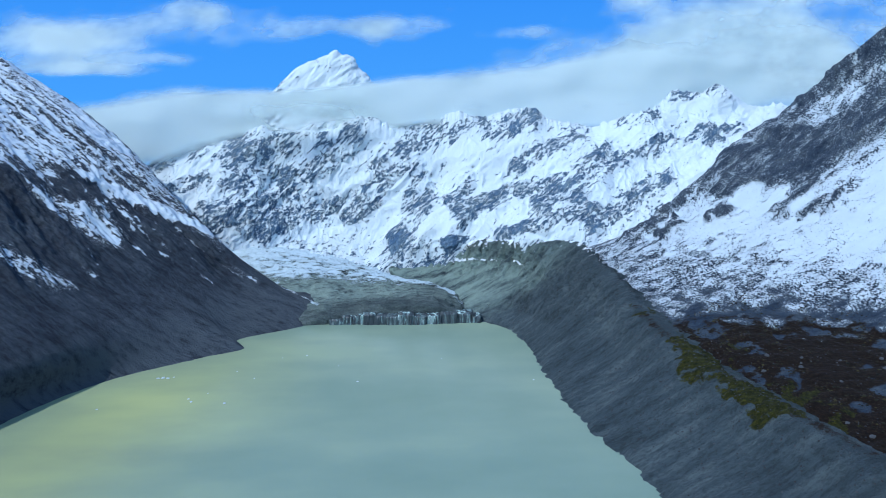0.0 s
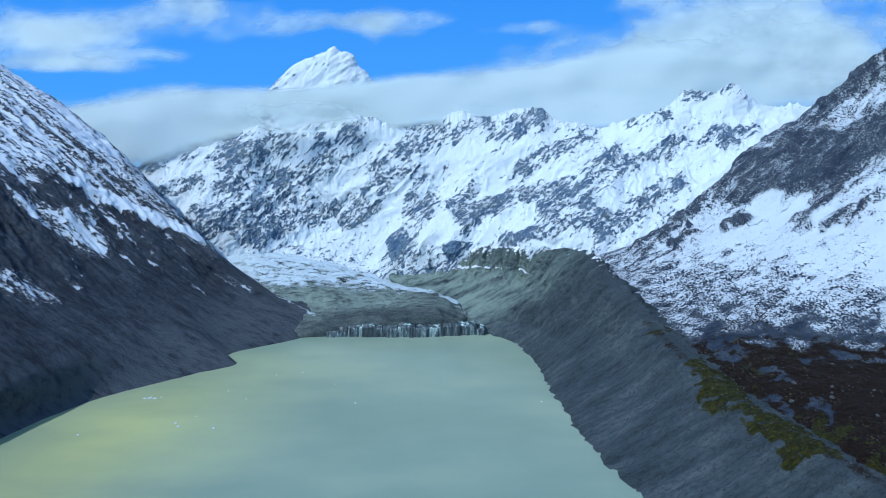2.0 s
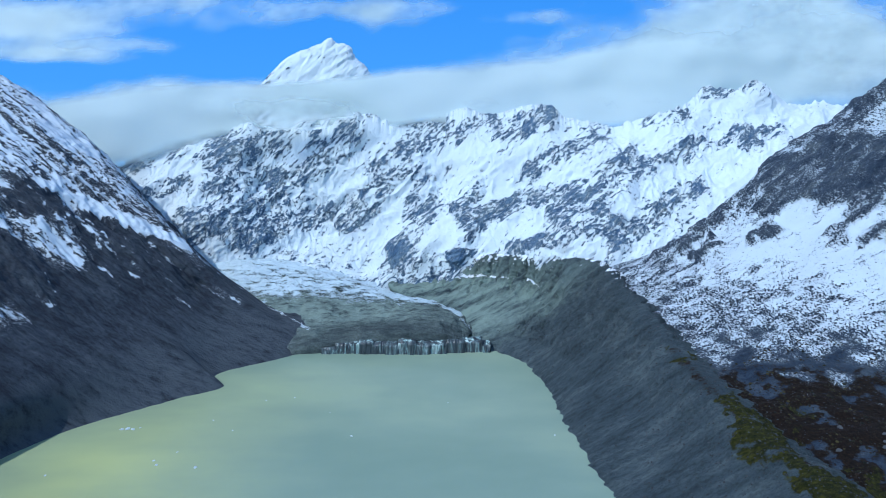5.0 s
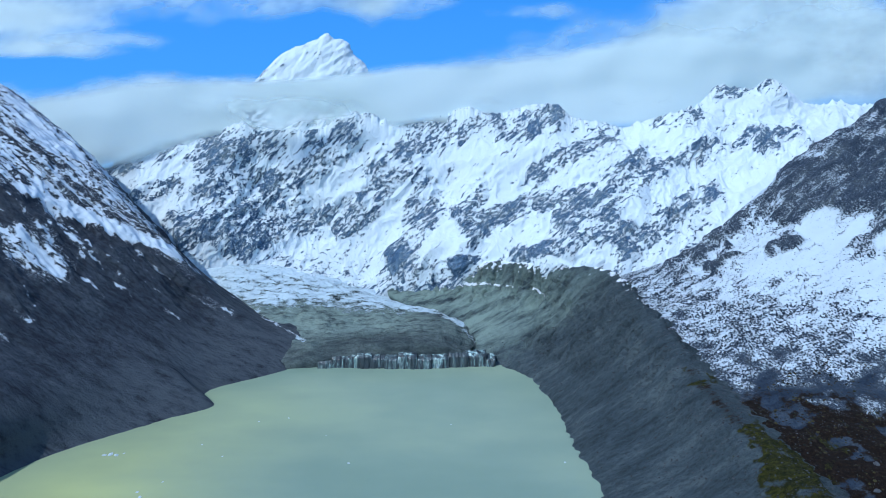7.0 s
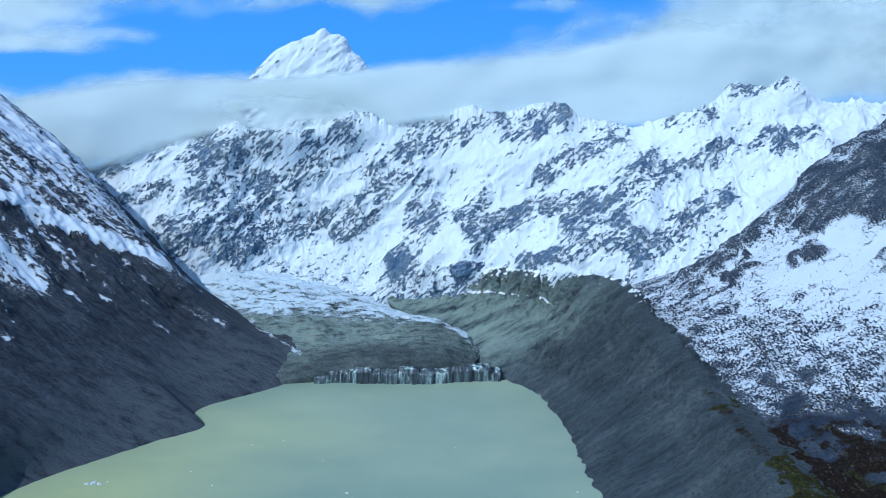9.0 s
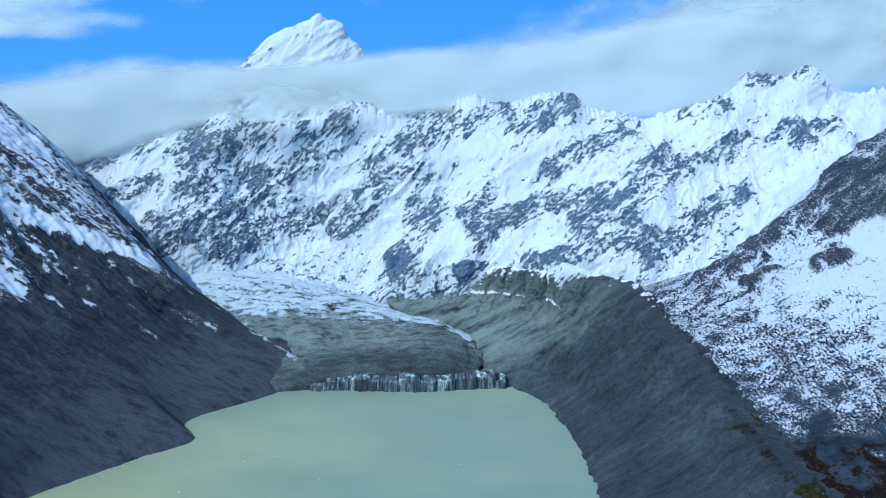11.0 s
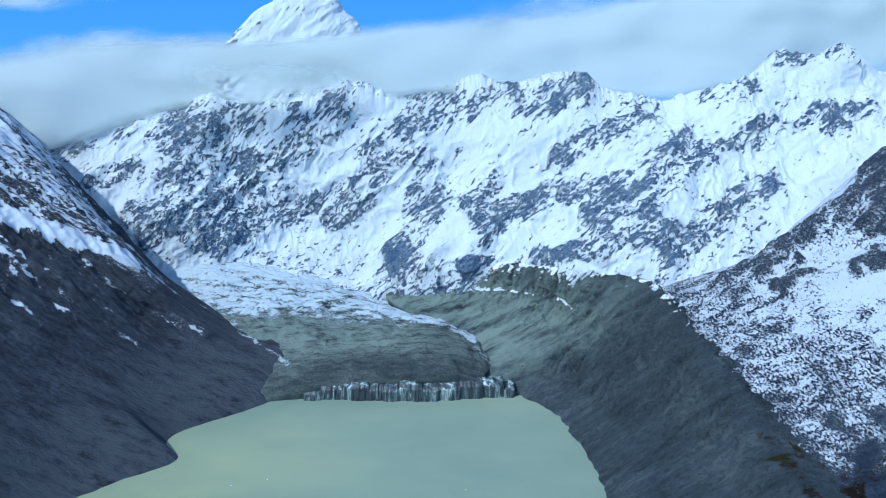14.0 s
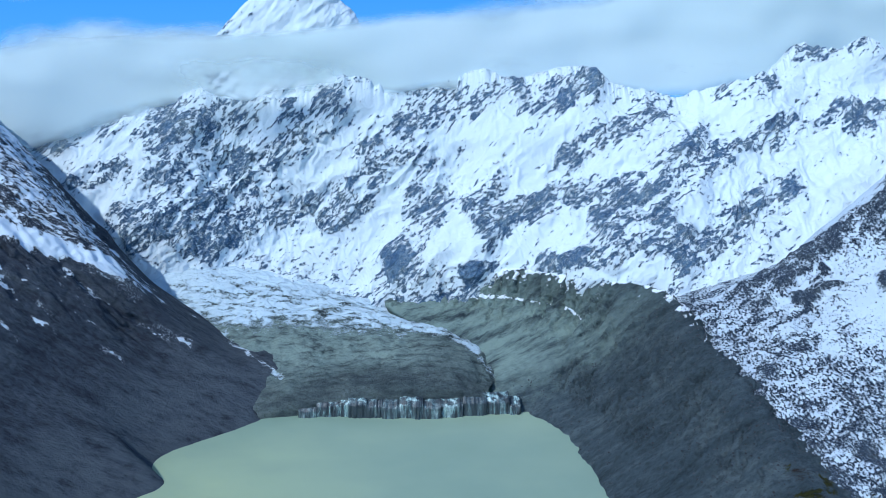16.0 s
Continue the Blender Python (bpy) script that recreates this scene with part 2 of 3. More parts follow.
# gravel darker than its own grey, standing in for cloud shade over the valley
MORAINE = mountain_material("moraine_gravel", [(0.038, 0.054, 0.064), (0.068, 0.091, 0.104), (0.112, 0.141, 0.153)], stretch=(0.2, 1.2, 0.6), turn=(0, 35, 0), plants=True, relief=3.0, pale=(0.26, 0.335, 0.295), crevice_dark=0.4)
GLACIER = mountain_material("glacier_debris", [(0.05, 0.064, 0.068), (0.1, 0.125, 0.125), (0.17, 0.2, 0.19)], snow=(0.55, 0.65, 0.71), stretch=(0.5, 1.4, 1), grain=0.07, speck=0.3, relief=1.0, pale=(0.28, 0.35, 0.31), broken=(2.0, 1.8), edge=0.2, crevice_dark=0.35, fleck=(0.8, 1, 1))


def water_material():
    m, n, b, o = nodes("lake_water")
    big = tex(n, 0.005, 4, 0.5, (0.6, 1.2, 1))
    deep = ramp(n, big, [(0.35, (0.235, 0.315, 0.235)), (0.65, (0.285, 0.365, 0.275))])
    # yellow-green for silty water, with its sunlit brightness put into the colour
    sunlit_silt = ramp(n, big, [(0.35, (0.34, 0.38, 0.2)), (0.65, (0.48, 0.52, 0.23))])
    f = op(n, "ADD", attr(n, "sunlit_silt"), op(n, "MULTIPLY", op(n, "SUBTRACT", big, 0.5), 0.6), clamp=True)
    link(n, mix(n, f, deep, sunlit_silt), b.inputs["Base Color"])
    b.inputs["Roughness"].default_value = 0.2
    b.inputs["IOR"].default_value = 1.33
    bump(n, tex(n, 0.5, 5, 0.65), b, 0.12, 0.4)
    return m


WATER = water_material()
ice_m, n, b, o = nodes("glacier_ice")
streak = tex(n, 0.11, 7, 0.65, (1, 1, 0.1))
dirt = tex(n, 0.05, 6, 0.65, (1, 1, 0.5))
col = ramp(n, streak, [(0.42, (0.02, 0.025, 0.03)), (0.51, (0.08, 0.105, 0.115)), (0.57, (0.26, 0.37, 0.36)), (0.66, (0.6, 0.7, 0.68))])
info = n.nodes.new("ShaderNodeObjectInfo")
link(n, mix(n, smooth(n, op(n, "ADD", dirt, op(n, "MULTIPLY", op(n, "SUBTRACT", info.outputs["Random"], 0.5), 0.22)), 0.4, 0.54), col, mix(n, 0.3, (0.05, 0.065, 0.075), col)), b.inputs["Base Color"])
b.inputs["Roughness"].default_value = 0.4
bump(n, streak, b, 0.8, 2.0)
berg_m, n, b, o = nodes("floating_ice")
link(n, ramp(n, tex(n, 0.4), [(0.35, (0.35, 0.42, 0.43)), (0.6, (0.62, 0.68, 0.68))]), b.inputs["Base Color"])
b.inputs["Roughness"].default_value = 0.35
stone_m, n, b, o = nodes("boulder_stone")
g = n.nodes.new("ShaderNodeNewGeometry")
link(n, mix(n, tex(n, 0.9), ramp(n, g.outputs["Random Per Island"], [(0.1, (0.014, 0.015, 0.019)), (0.6, (0.04, 0.043, 0.05)), (0.97, (0.11, 0.115, 0.125))]), (0.045, 0.048, 0.055)), b.inputs["Base Color"])
b.inputs["Roughness"].default_value = 0.9
bush_m, n, b, o = nodes("alpine_scrub")
g = n.nodes.new("ShaderNodeNewGeometry")
link(n, ramp(n, g.outputs["Random Per Island"], [(0.1, (0.005, 0.006, 0.003)), (0.45, (0.02, 0.02, 0.005)), (0.75, (0.02, 0.009, 0.004)), (0.95, (0.06, 0.05, 0.012))]), b.inputs["Base Color"])
b.inputs["Roughness"].default_value = 0.9

# ---- sky, ground and lake ----
sky_m = bpy.data.materials.new("blue_sky")
sky_m.use_nodes = True
n = sky_m.node_tree
n.nodes.clear()
o = n.nodes.new("ShaderNodeOutputMaterial")
em = n.nodes.new("ShaderNodeEmission")
g = n.nodes.new("ShaderNodeNewGeometry")
sx = n.nodes.new("ShaderNodeSeparateXYZ")
link(n, g.outputs["Position"], sx.inputs[0])
hgt = n.nodes.new("ShaderNodeMapRange")
hgt.inputs[1].default_value, hgt.inputs[2].default_value = -300, 1500
link(n, sx.outputs[2], hgt.inputs[0])
link(n, ramp(n, hgt.outputs[0], [(0.0, (0.2, 0.5, 0.88)), (0.45, (0.1, 0.35, 0.86)), (1.0, (0.05, 0.24, 0.8))]), em.inputs[0])
link(n, em.outputs[0], o.inputs[0])
V, W = np.meshgrid(np.linspace(radians(-75), radians(75), 61), np.linspace(-800, 2600, 21))
backdrop = grid_mesh("sky_backdrop", np.stack([4300 * np.sin(V), 4300 * np.cos(V), W], -1), sky_m)
tagged(backdrop, "clear blue sky far behind the mountains", "sky", kind="structure")

ground_m, n, b, o = nodes("valley_gravel")
link(n, ramp(n, tex(n, 0.05), [(0.3, (0.09, 0.09, 0.09)), (0.7, (0.17, 0.17, 0.16))]), b.inputs["Base Color"])
X, Y = np.meshgrid(np.linspace(-4500, 4500, 61), np.linspace(-4000, 4600, 61))
ground = grid_mesh("ground", np.stack([X, Y, np.full_like(X, -14.0)], -1), ground_m)
tagged(ground, "grey gravel valley floor below the lake and mountains", "ground", kind="structure")
X, Y = np.meshgrid(np.linspace(-900, 700, 81), np.linspace(-700, 1420, 101))
# patch of silty water off the western shore, coloured as if sun falls there
sunlit_silt = np.exp(-((X + 430 - 0.2 * (Y - 850)) / 170) ** 2 - ((Y - 830) / 330) ** 2)
lake = grid_mesh("lake_water", np.stack([X, Y, np.zeros_like(X)], -1), WATER, [("sunlit_silt", sunlit_silt)])
tagged(lake, "milky grey-green glacial lake water, nearly still", "water", kind="structure")

# ---- dark mountain over the western shore ----
A, d = loft([
    [(-600, -600, -14), (-590, 300, -14), (-560, 700, -14), (-535, 880, -14), (-480, 1000, -14), (-360, 1090, -14), (-315, 1155, -14), (-330, 1180, -14), (-220, 1275, -14), (-190, 1330, -10), (-260, 1480, 20)],
    [(-640, -600, 0), (-620, 300, 0), (-595, 700, 0), (-570, 890, 0), (-511, 1003, 0), (-390, 1108, 0), (-330, 1157, 0), (-352, 1180, 0), (-246, 1282, 2), (-225, 1340, 15), (-300, 1500, 40)],
    [(-760, -600, 80), (-730, 300, 80), (-660, 700, 78), (-560, 963, 66), (-518, 1082, 70), (-440, 1230, 70), (-386, 1322, 70), (-345, 1362, 70), (-330, 1420, 50), (-420, 1560, 40)],
    [(-900, -600, 190), (-860, 300, 180), (-740, 800, 168), (-645, 1080, 165), (-560, 1205, 146), (-500, 1310, 152), (-437, 1381, 146), (-415, 1440, 110), (-500, 1570, 70)],
    [(-1080, -600, 320), (-1000, 300, 310), (-870, 900, 300), (-740, 1220, 300), (-650, 1360, 280), (-590, 1462, 266), (-560, 1530, 200), (-620, 1640, 120)],
    [(-1300, -600, 520), (-1200, 300, 520), (-1010, 1000, 470), (-835, 1400, 410), (-738, 1535, 388), (-700, 1610, 320), (-740, 1700, 200)],
    [(-1500, -600, 700), (-1400, 300, 700), (-1200, 1100, 640), (-1040, 1560, 570), (-985, 1672, 530), (-950, 1750, 450), (-950, 1850, 300)],
], 680, 440, 0.65)
N = upward(A)
P = A.reshape(-1, 3)
W = P + 7 * np.stack([fbm(P * 0.012, 3, 21), fbm(P * 0.012, 3, 22), fbm(P * 0.012, 3, 23)], 1)
fall = np.stack([W[:, 1] * 0.95 + W[:, 0] * 0.35, (W[:, 0] - W[:, 2]) * 0.16, W[:, 2] * 0.08], 1)
r1 = ridged(fall * 0.012, 5, 3)
r2 = ridged(fall * 0.05, 4, 4)
r3 = fbm(P * 0.06, 5, 5)
up = sstep(15, 70, P[:, 2])
high = sstep(100, 190, P[:, 2])
disp = (r1 + 0.1) * (0.8 + 2.5 * up + 8 * high) + r2 * (0.3 + 0.5 * up + 4.5 * high) + r3 * (0.4 + 1.4 * high)
V = np.repeat(np.linspace(0, 1, A.shape[0]), A.shape[1])
WEST_SNOW = [
    ((-675, 1343, 293), (-583, 1366, 236), 12, 0.45), ((-583, 1366, 236), (-462, 1395, 166), 12, 0.5), ((-738, 1488, 384), (-655, 1496, 322), 14, 0.3),
    ((-696, 1225, 266), (-592, 1234, 184), 25, 0.44), ((-538, 1290, 169), (-488, 1277, 126), 3, 0.6), ((-588, 1320, 220), (-542, 1303, 179), 4, 0.55),
    ((-555, 1258, 167), (-517, 1248, 134), 4, 0.55), ((-600, 1184, 169), (-578, 1166, 143), 3, 0.5), ((-448, 1294, 102), (-422, 1293, 81), 5, 0.4),
    ((-408, 1351, 106), (-352, 1353, 71), 8, 0.32), ((-674, 1071, 185), (-605, 1089, 137), 27, 0.42), ((-593, 1155, 151), (-575, 1143, 132), 4, 0.5)]
WEST_FAN = [
    ((-314, 1409, 45), (-236, 1353, 23), 5, 0.7),
    ((-639, 1266, 236), (-574, 1253, 179), 18, 0.5), ((-621, 1327, 247), (-564, 1295, 191), 6, 0.45), ((-647, 1296, 255), (-603, 1280, 214), 7, 0.4),
    ((-538, 1320, 184), (-502, 1297, 147), 3, 0.4)]
WEST_ROCK = [
    ((-703, 1401, 331), (-612, 1415, 274), 24, 0.06), ((-612, 1415, 274), (-484, 1442, 174), 23, 0.06), ((-647, 1331, 268), (-500, 1370, 186), 15, 0.4),
    ((-500, 1370, 186), (-419, 1344, 110), 20, 0.4), ((-738, 1186, 286), (-690, 1184, 245), 28, 0.8), ((-862, 1444, 438), (-657, 1445, 316), 12, 0.15)]
RP = P + 9 * np.stack([fbm(P * 0.03, 3, 301), fbm(P * 0.03, 3, 303), fbm(P * 0.03, 3, 302)], 1)
bluff = np.clip(strokes(RP, WEST_ROCK[2:5]) / 0.4, 0, 1)
rill = channels(along(A) + 80 * V, V, 5 * r3, 26, 147)
disp += rill * (0.25 + 0.7 * sstep(45, 110, P[:, 2]) + 7.5 * bluff)
A2 = A + N * disp.reshape(A.shape[:2])[..., None]
line = np.interp(P[:, 0], [-760, -690, -626, -523, -428, -350], [312, 302, 263, 200, 140, 112])   # the edge of the lasting snow
above = sstep(-24, 22, P[:, 2] - line + 8 + 10 * r3 - 12 * r1)
fine = ridged(fall * 0.11, 4, 6)
snow = -0.35 + (1.1 - 0.14 * r1 - 0.18 * r2 - 0.12 * fine) * above + 2.0 * strokes(RP, WEST_SNOW) + 1.3 * strokes(RP, WEST_FAN) - strokes(RP, WEST_ROCK) - 0.5 * steepness(A2, 5)
drop = P[:, 2] - line
snow += 0.7 * sstep(-85, -8, drop + 18 * r1) * np.clip(-rill - 0.5 + 0.25 * r3, 0, 0.9)
west = thing("mountain", "steep dark scree and rock mountainside streaked with snow", "mountain", (-900, 900, 0))
pale = (1 - sstep(35, 95, P[:, 2] + 20 * r3)) * np.clip(0.55 + 0.6 * r2 + 0.4 * fine, 0, 1)
terrain(west, A2, LEFT_ROCK, [("snow", snow), ("pale", pale)], [
    ("scree_slope", 0, 0.36, 0, 1, "bare dark grey scree running down to the water"),
    ("rock_face", 0.36, 0.7, 0, 1, "dark rock with streaks of snow"),
    ("summit_ridge", 0.7, 1, 0, 1, "snow-covered upper ridge")])

# ---- lateral moraine on the eastern shore ----
A, d = loft([
    [(330, -600, -14), (300, 200, -14), (262, 560, -14), (210, 700, -14), (185, 820, -14), (165, 1000, -14), (155, 1180, -14), (125, 1255, -10), (80, 1300, 0), (50, 1420, 15), (-80, 1520, 30)],
    [(360, -600, 0), (330, 200, 0), (280, 520, 0), (238, 707, 0), (206, 830, 0), (181, 1025, 0), (174, 1150, 0), (150, 1245, 2), (108, 1310, 12), (70, 1400, 24), (-60, 1492, 40), (-90, 1515, 50)],
    [(420, -600, 45), (390, 200, 45), (345, 600, 48), (290, 800, 48), (265, 980, 46), (240, 1100, 50), (222, 1220, 52), (200, 1310, 52), (175, 1395, 80), (110, 1445, 78), (-20, 1512, 64), (-60, 1535, 66)],
    [(480, -600, 84), (455, 250, 84), (398, 640, 87), (358, 790, 86), (330, 985, 98), (318, 1160, 124), (312, 1265, 132), (293, 1358, 148), (240, 1405, 138), (180, 1443, 133), (115, 1485, 127), (55, 1525, 103), (-20, 1540, 80)],
    [(600, -600, 60), (540, 250, 62), (450, 640, 66), (410, 800, 74), (385, 985, 88), (360, 1120, 110), (350, 1240, 120), (335, 1345, 120), (260, 1430, 105), (190, 1480, 95), (110, 1530, 80), (30, 1580, 60)],
], 800, 270, 0.65)
N = upward(A)
P = A.reshape(-1, 3)
W = P + 8 * np.stack([fbm(P * 0.02, 3, 44), fbm(P * 0.02, 3, 45), fbm(P * 0.02, 3, 46)], 1)
fall = np.stack([W[:, 1] + 0.3 * W[:, 0], (W[:, 0] + W[:, 2]) * 0.2, W[:, 2] * 0.1], 1)
r1 = ridged(fall * 0.016, 5, 41)
r2 = ridged(fall * 0.07, 4, 42)
r3 = fbm(P * 0.1, 5, 43)
rise = sstep(25, 85, P[:, 2])
gully = (1 - 0.85 * np.exp(-((np.repeat(np.linspace(0, 1, A.shape[0]), A.shape[1]) - d[3]) / 0.1) ** 2)) * sstep(40, 90, P[:, 2]) * (0.35 + 0.65 * sstep(980, 1180, P[:, 1]))
V = np.repeat(np.linspace(0, 1, A.shape[0]), A.shape[1])
flute = channels(along(A) - 60 * V, V, 6 * r3, 20, 47)
disp = (r1 + 0.1) * (1.2 + 3.0 * rise) + flute * (0.7 + 9.0 * gully) + r2 * (0.6 + 2.2 * gully) + 0.5 * r3 + 3.2 * fbm(P * 0.05, 4, 48) * np.exp(-(P[:, 2] / 14) ** 2)
MORAINE_BLUFF = [((178, 1318, 36), (236, 1180, 50), 24, 1.0), ((300, 1235, 112), (385, 1238, 138), 15, 1.0), ((228, 1240, 72), (300, 1190, 104), 12, 0.7)]
bluff = np.clip(strokes(P + 6 * np.stack([r3, r3, r1], 1), MORAINE_BLUFF), 0, 1)
rill = channels(along(A) - 40 * V, V * 0.6, 5 * r3, 13, 49)
disp += bluff * (4 + 7.5 * rill) + 1.2 * rill * sstep(8, 40, P[:, 2])
A2 = A + N * disp.reshape(A.shape[:2])[..., None]
top = np.exp(-((V - d[3]) / 0.1) ** 2)
snow = -0.4 + 0.9 * (0.2 + 0.2 * r3 + 0.15 * flute) * top * sstep(1120, 1300, P[:, 1]) + 1.7 * (0.2 + 0.3 * r1 + 0.2 * r3 + 0.15 * flute) * sstep(1270, 1380, P[:, 1]) * sstep(85, 125, P[:, 2])
pale = sstep(1270, 1390, P[:, 1] + 20 * r3) * (1 - 0.5 * top) * (1 - 0.45 * sstep(80, 118, P[:, 2] + 14 * r1)) * (1 - 0.6 * bluff)
snow += 0.55 * sstep(150, 40, P[:, 0]) * sstep(50, 85, P[:, 2]) * sstep(1400, 1460, P[:, 1])
snow += (0.62 + 0.3 * r3) * sstep(104, 132, P[:, 2] + 8 * r1) * sstep(1120, 1240, P[:, 1]) * sstep(d[3] - 0.07, d[3] + 0.02, V)
snow += 0.18 * top * sstep(1330, 1420, P[:, 1])
snow += 0.9 * np.exp(-((V - d[2] - 0.07) / 0.016) ** 2) * sstep(1330, 1380, P[:, 1]) * (0.8 + 0.6 * r3)
moss = patches(ragged(P), [(351, 876, 91, 34, 16, 0, 0.9), (345, 816, 84, 30, 15, 0, 0.8), (375, 713, 86, 40, 16, 0, 1.1), (333, 1006, 102, 22, 9, 0, 0.8), (318, 800, 66, 16, 8, 0, 0.5)]) * 1.2 - 0.3
heath = top * 0.85 * (1 - sstep(1000, 1150, P[:, 1])) - 0.35
moraine = thing("moraine_ridge", "bare grey gravel moraine wall above the lake, mossy along its crest", "moraine", (330, 900, 0))
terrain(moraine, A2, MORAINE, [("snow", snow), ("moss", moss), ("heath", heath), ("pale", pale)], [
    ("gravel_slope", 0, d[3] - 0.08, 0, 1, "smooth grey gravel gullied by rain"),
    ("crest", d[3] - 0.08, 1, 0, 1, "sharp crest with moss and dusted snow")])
MORAINE_LAND = A2

# ---- snowy mountain above the eastern shore ----
A, d = loft([
    [(420, -600, 40), (430, 250, 60), (395, 640, 66), (360, 800, 70), (335, 985, 84), (322, 1150, 112), (322, 1250, 122), (322, 1340, 132), (350, 1440, 110)],
    [(600, -600, 80), (560, 250, 84), (480, 640, 89), (445, 800, 96), (425, 985, 110), (395, 1120, 130), (385, 1240, 150), (385, 1318, 160), (400, 1400, 140)],
    [(750, -600, 100), (700, 300, 100), (620, 700, 112), (540, 900, 112), (500, 1060, 148), (460, 1160, 165), (455, 1250, 185), (448, 1316, 190), (470, 1400, 160)],
    [(950, -600, 220), (880, 400, 220), (760, 850, 215), (650, 1060, 210), (590, 1180, 230), (545, 1260, 240), (520, 1325, 255), (550, 1420, 210)],
    [(1150, -600, 400), (1080, 500, 380), (890, 950, 345), (765, 1190, 345), (690, 1270, 345), (640, 1352, 352), (670, 1450, 290)],
    [(1350, -600, 600), (1250, 600, 560), (1000, 1050, 480), (800, 1250, 440), (725, 1352, 405), (750, 1440, 350)],
    [(1500, -600, 760), (1400, 700, 740), (1150, 1100, 680), (900, 1240, 610), (790, 1280, 505), (760, 1330, 440), (800, 1420, 400)],
], 640, 430, 0.65)
N = upward(A)
P = A.reshape(-1, 3)
W = P + 9 * np.stack([fbm(P * 0.012, 3, 61), fbm(P * 0.012, 3, 62), fbm(P * 0.012, 3, 63)], 1)
fall = np.stack([W[:, 1] * 0.95 - W[:, 0] * 0.35, (W[:, 0] + W[:, 2]) * 0.16, W[:, 2] * 0.08], 1)
r1 = ridged(fall * 0.011, 5, 53)
r2 = ridged(fall * 0.05, 4, 54)
r3 = fbm(P * 0.05, 5, 55)
hum = fbm(P * 0.028, 5, 56)
RP = ragged(P)
EAST_ROCK = [
    ((819, 1260, 521), (725, 1333, 408), 26, 0.6), ((725, 1333, 408), (581, 1297, 286), 33, 0.48), ((809, 1209, 409), (700, 1214, 313), 46, 0.85),
    ((590, 1313, 302), (427, 1308, 179), 22, 0.36), ((617, 1256, 284), (533, 1275, 240), 17, 0.55), ((608, 1153, 228), (685, 1187, 287), 10, 0.8),
    ((633, 1121, 226), (719, 1127, 280), 10, 0.8), ((436, 1256, 176), (467, 1252, 192), 8, 0.9), ((522, 1216, 210), (546, 1216, 222), 9, 0.8),
    ((590, 1341, 313), (671, 1343, 373), 13, 0.35), ((397, 1310, 166), (480, 1317, 216), 13, 0.4), ((694, 1267, 346), (657, 1232, 296), 35, 0.85)]
EAST_RIB = [
    ((587, 1318, 303), (667, 1283, 336), 24, 0.8), ((561, 1275, 259), (609, 1257, 279), 15, 0.8), ((467, 1321, 203), (565, 1302, 278), 12, 0.45),
    ((437, 1236, 173), (472, 1276, 201), 7, 0.9), ((397, 1273, 162), (454, 1291, 193), 7, 0.5), ((516, 1224, 210), (551, 1236, 233), 7, 0.8)]
SP = P + 14 * np.stack([fbm(P * 0.035, 4, 304), fbm(P * 0.035, 4, 305), fbm(P * 0.035, 4, 306)], 1)
cliff = np.clip(strokes(SP, [(a, b, 1.15 * w, weight) for a, b, w, weight in EAST_ROCK + EAST_RIB]) + 0.3 * sstep(420, 500, P[:, 2]), 0, 1)
bench = 1 - sstep(90, 134, P[:, 2] + 0.12 * (P[:, 1] - 950) + 32 * hum)
disp = (r1 + 0.1) * (2.0 + 13 * cliff) + r2 * (0.8 + 6 * cliff) + r3 * (0.5 + 2 * cliff) + hum * (1.5 + 3.0 * bench)
A2 = A + N * disp.reshape(A.shape[:2])[..., None]
near = 1 - sstep(900, 1080, P[:, 1] + 90 * hum)
fine = ridged(fall * 0.11, 4, 58)
groove = sstep(0.15, 0.6, ridged(fall * 0.028, 3, 57))
snow = 0.99 - 0.1 * r2 + 0.1 * r3 - 0.16 * groove * (0.6 + 0.4 * fine) * sstep(130, 190, P[:, 2]) - 0.25 * steepness(A2, 7) - cliff * (0.42 + 0.2 * r1 + 0.35 * r2) - 0.75 * bench * near - (0.42 - 0.1 * r3) * (1 - sstep(140, 200, P[:, 2] + 20 * hum))
heath = bench * near * (1.4 + 1.2 * hum) - 0.38
moss = patches(RP, [(410, 690, 88, 50, 18, 0, 1.2), (520, 720, 95, 30, 16, 0, 0.8), (400, 850, 96, 24, 12, 0, 0.9)]) - 0.35
east = thing("mountain", "snow-covered mountain with dark rock cliffs and a bouldery foot", "mountain", (900, 900, 0))
terrain(east, A2, RIGHT_ROCK, [("snow", snow), ("moss", moss), ("heath", heath)], [
    ("boulder_bench", 0, 0.3, 0, 1, "boulders, brown heath and patchy snow"),
    ("snow_slope", 0.3, 0.6, 0, 1, "smooth snow slope with faint grooves"),
    ("cliff", 0.6, 1, 0, 1, "dark cliffs dusted with snow")])
EAST_LAND = A2

# ---- range at the head of the valley ----
RIDGE = [(-697, 280), (-617, 318), (-551, 339), (-464, 348), (-401, 373), (-372, 357), (-305, 361), (-239, 360), (-196, 385), (-172, 395), (-136, 393), (-89, 377), (-53, 372), (-5, 383), (44, 394), (73, 406), (103, 396), (138, 389), (173, 399), (202, 408), (230, 413), (259, 409), (283, 388), (312, 382), (357, 375), (391, 364), (424, 378), (460, 387), (500, 404), (547, 417), (574, 439), (594, 450), (622, 445), (652, 443), (684, 464), (721, 445), (775, 416), (811, 410), (850, 421), (893, 409), (934, 411)]


def crest_y(x):
    return float(np.interp(x, [-697, -550, -196, 44, 230, 391, 500, 594, 684, 775, 934], [1700, 1709, 1690, 1700, 1662, 1635, 1603, 1647, 1618, 1648, 1680]))


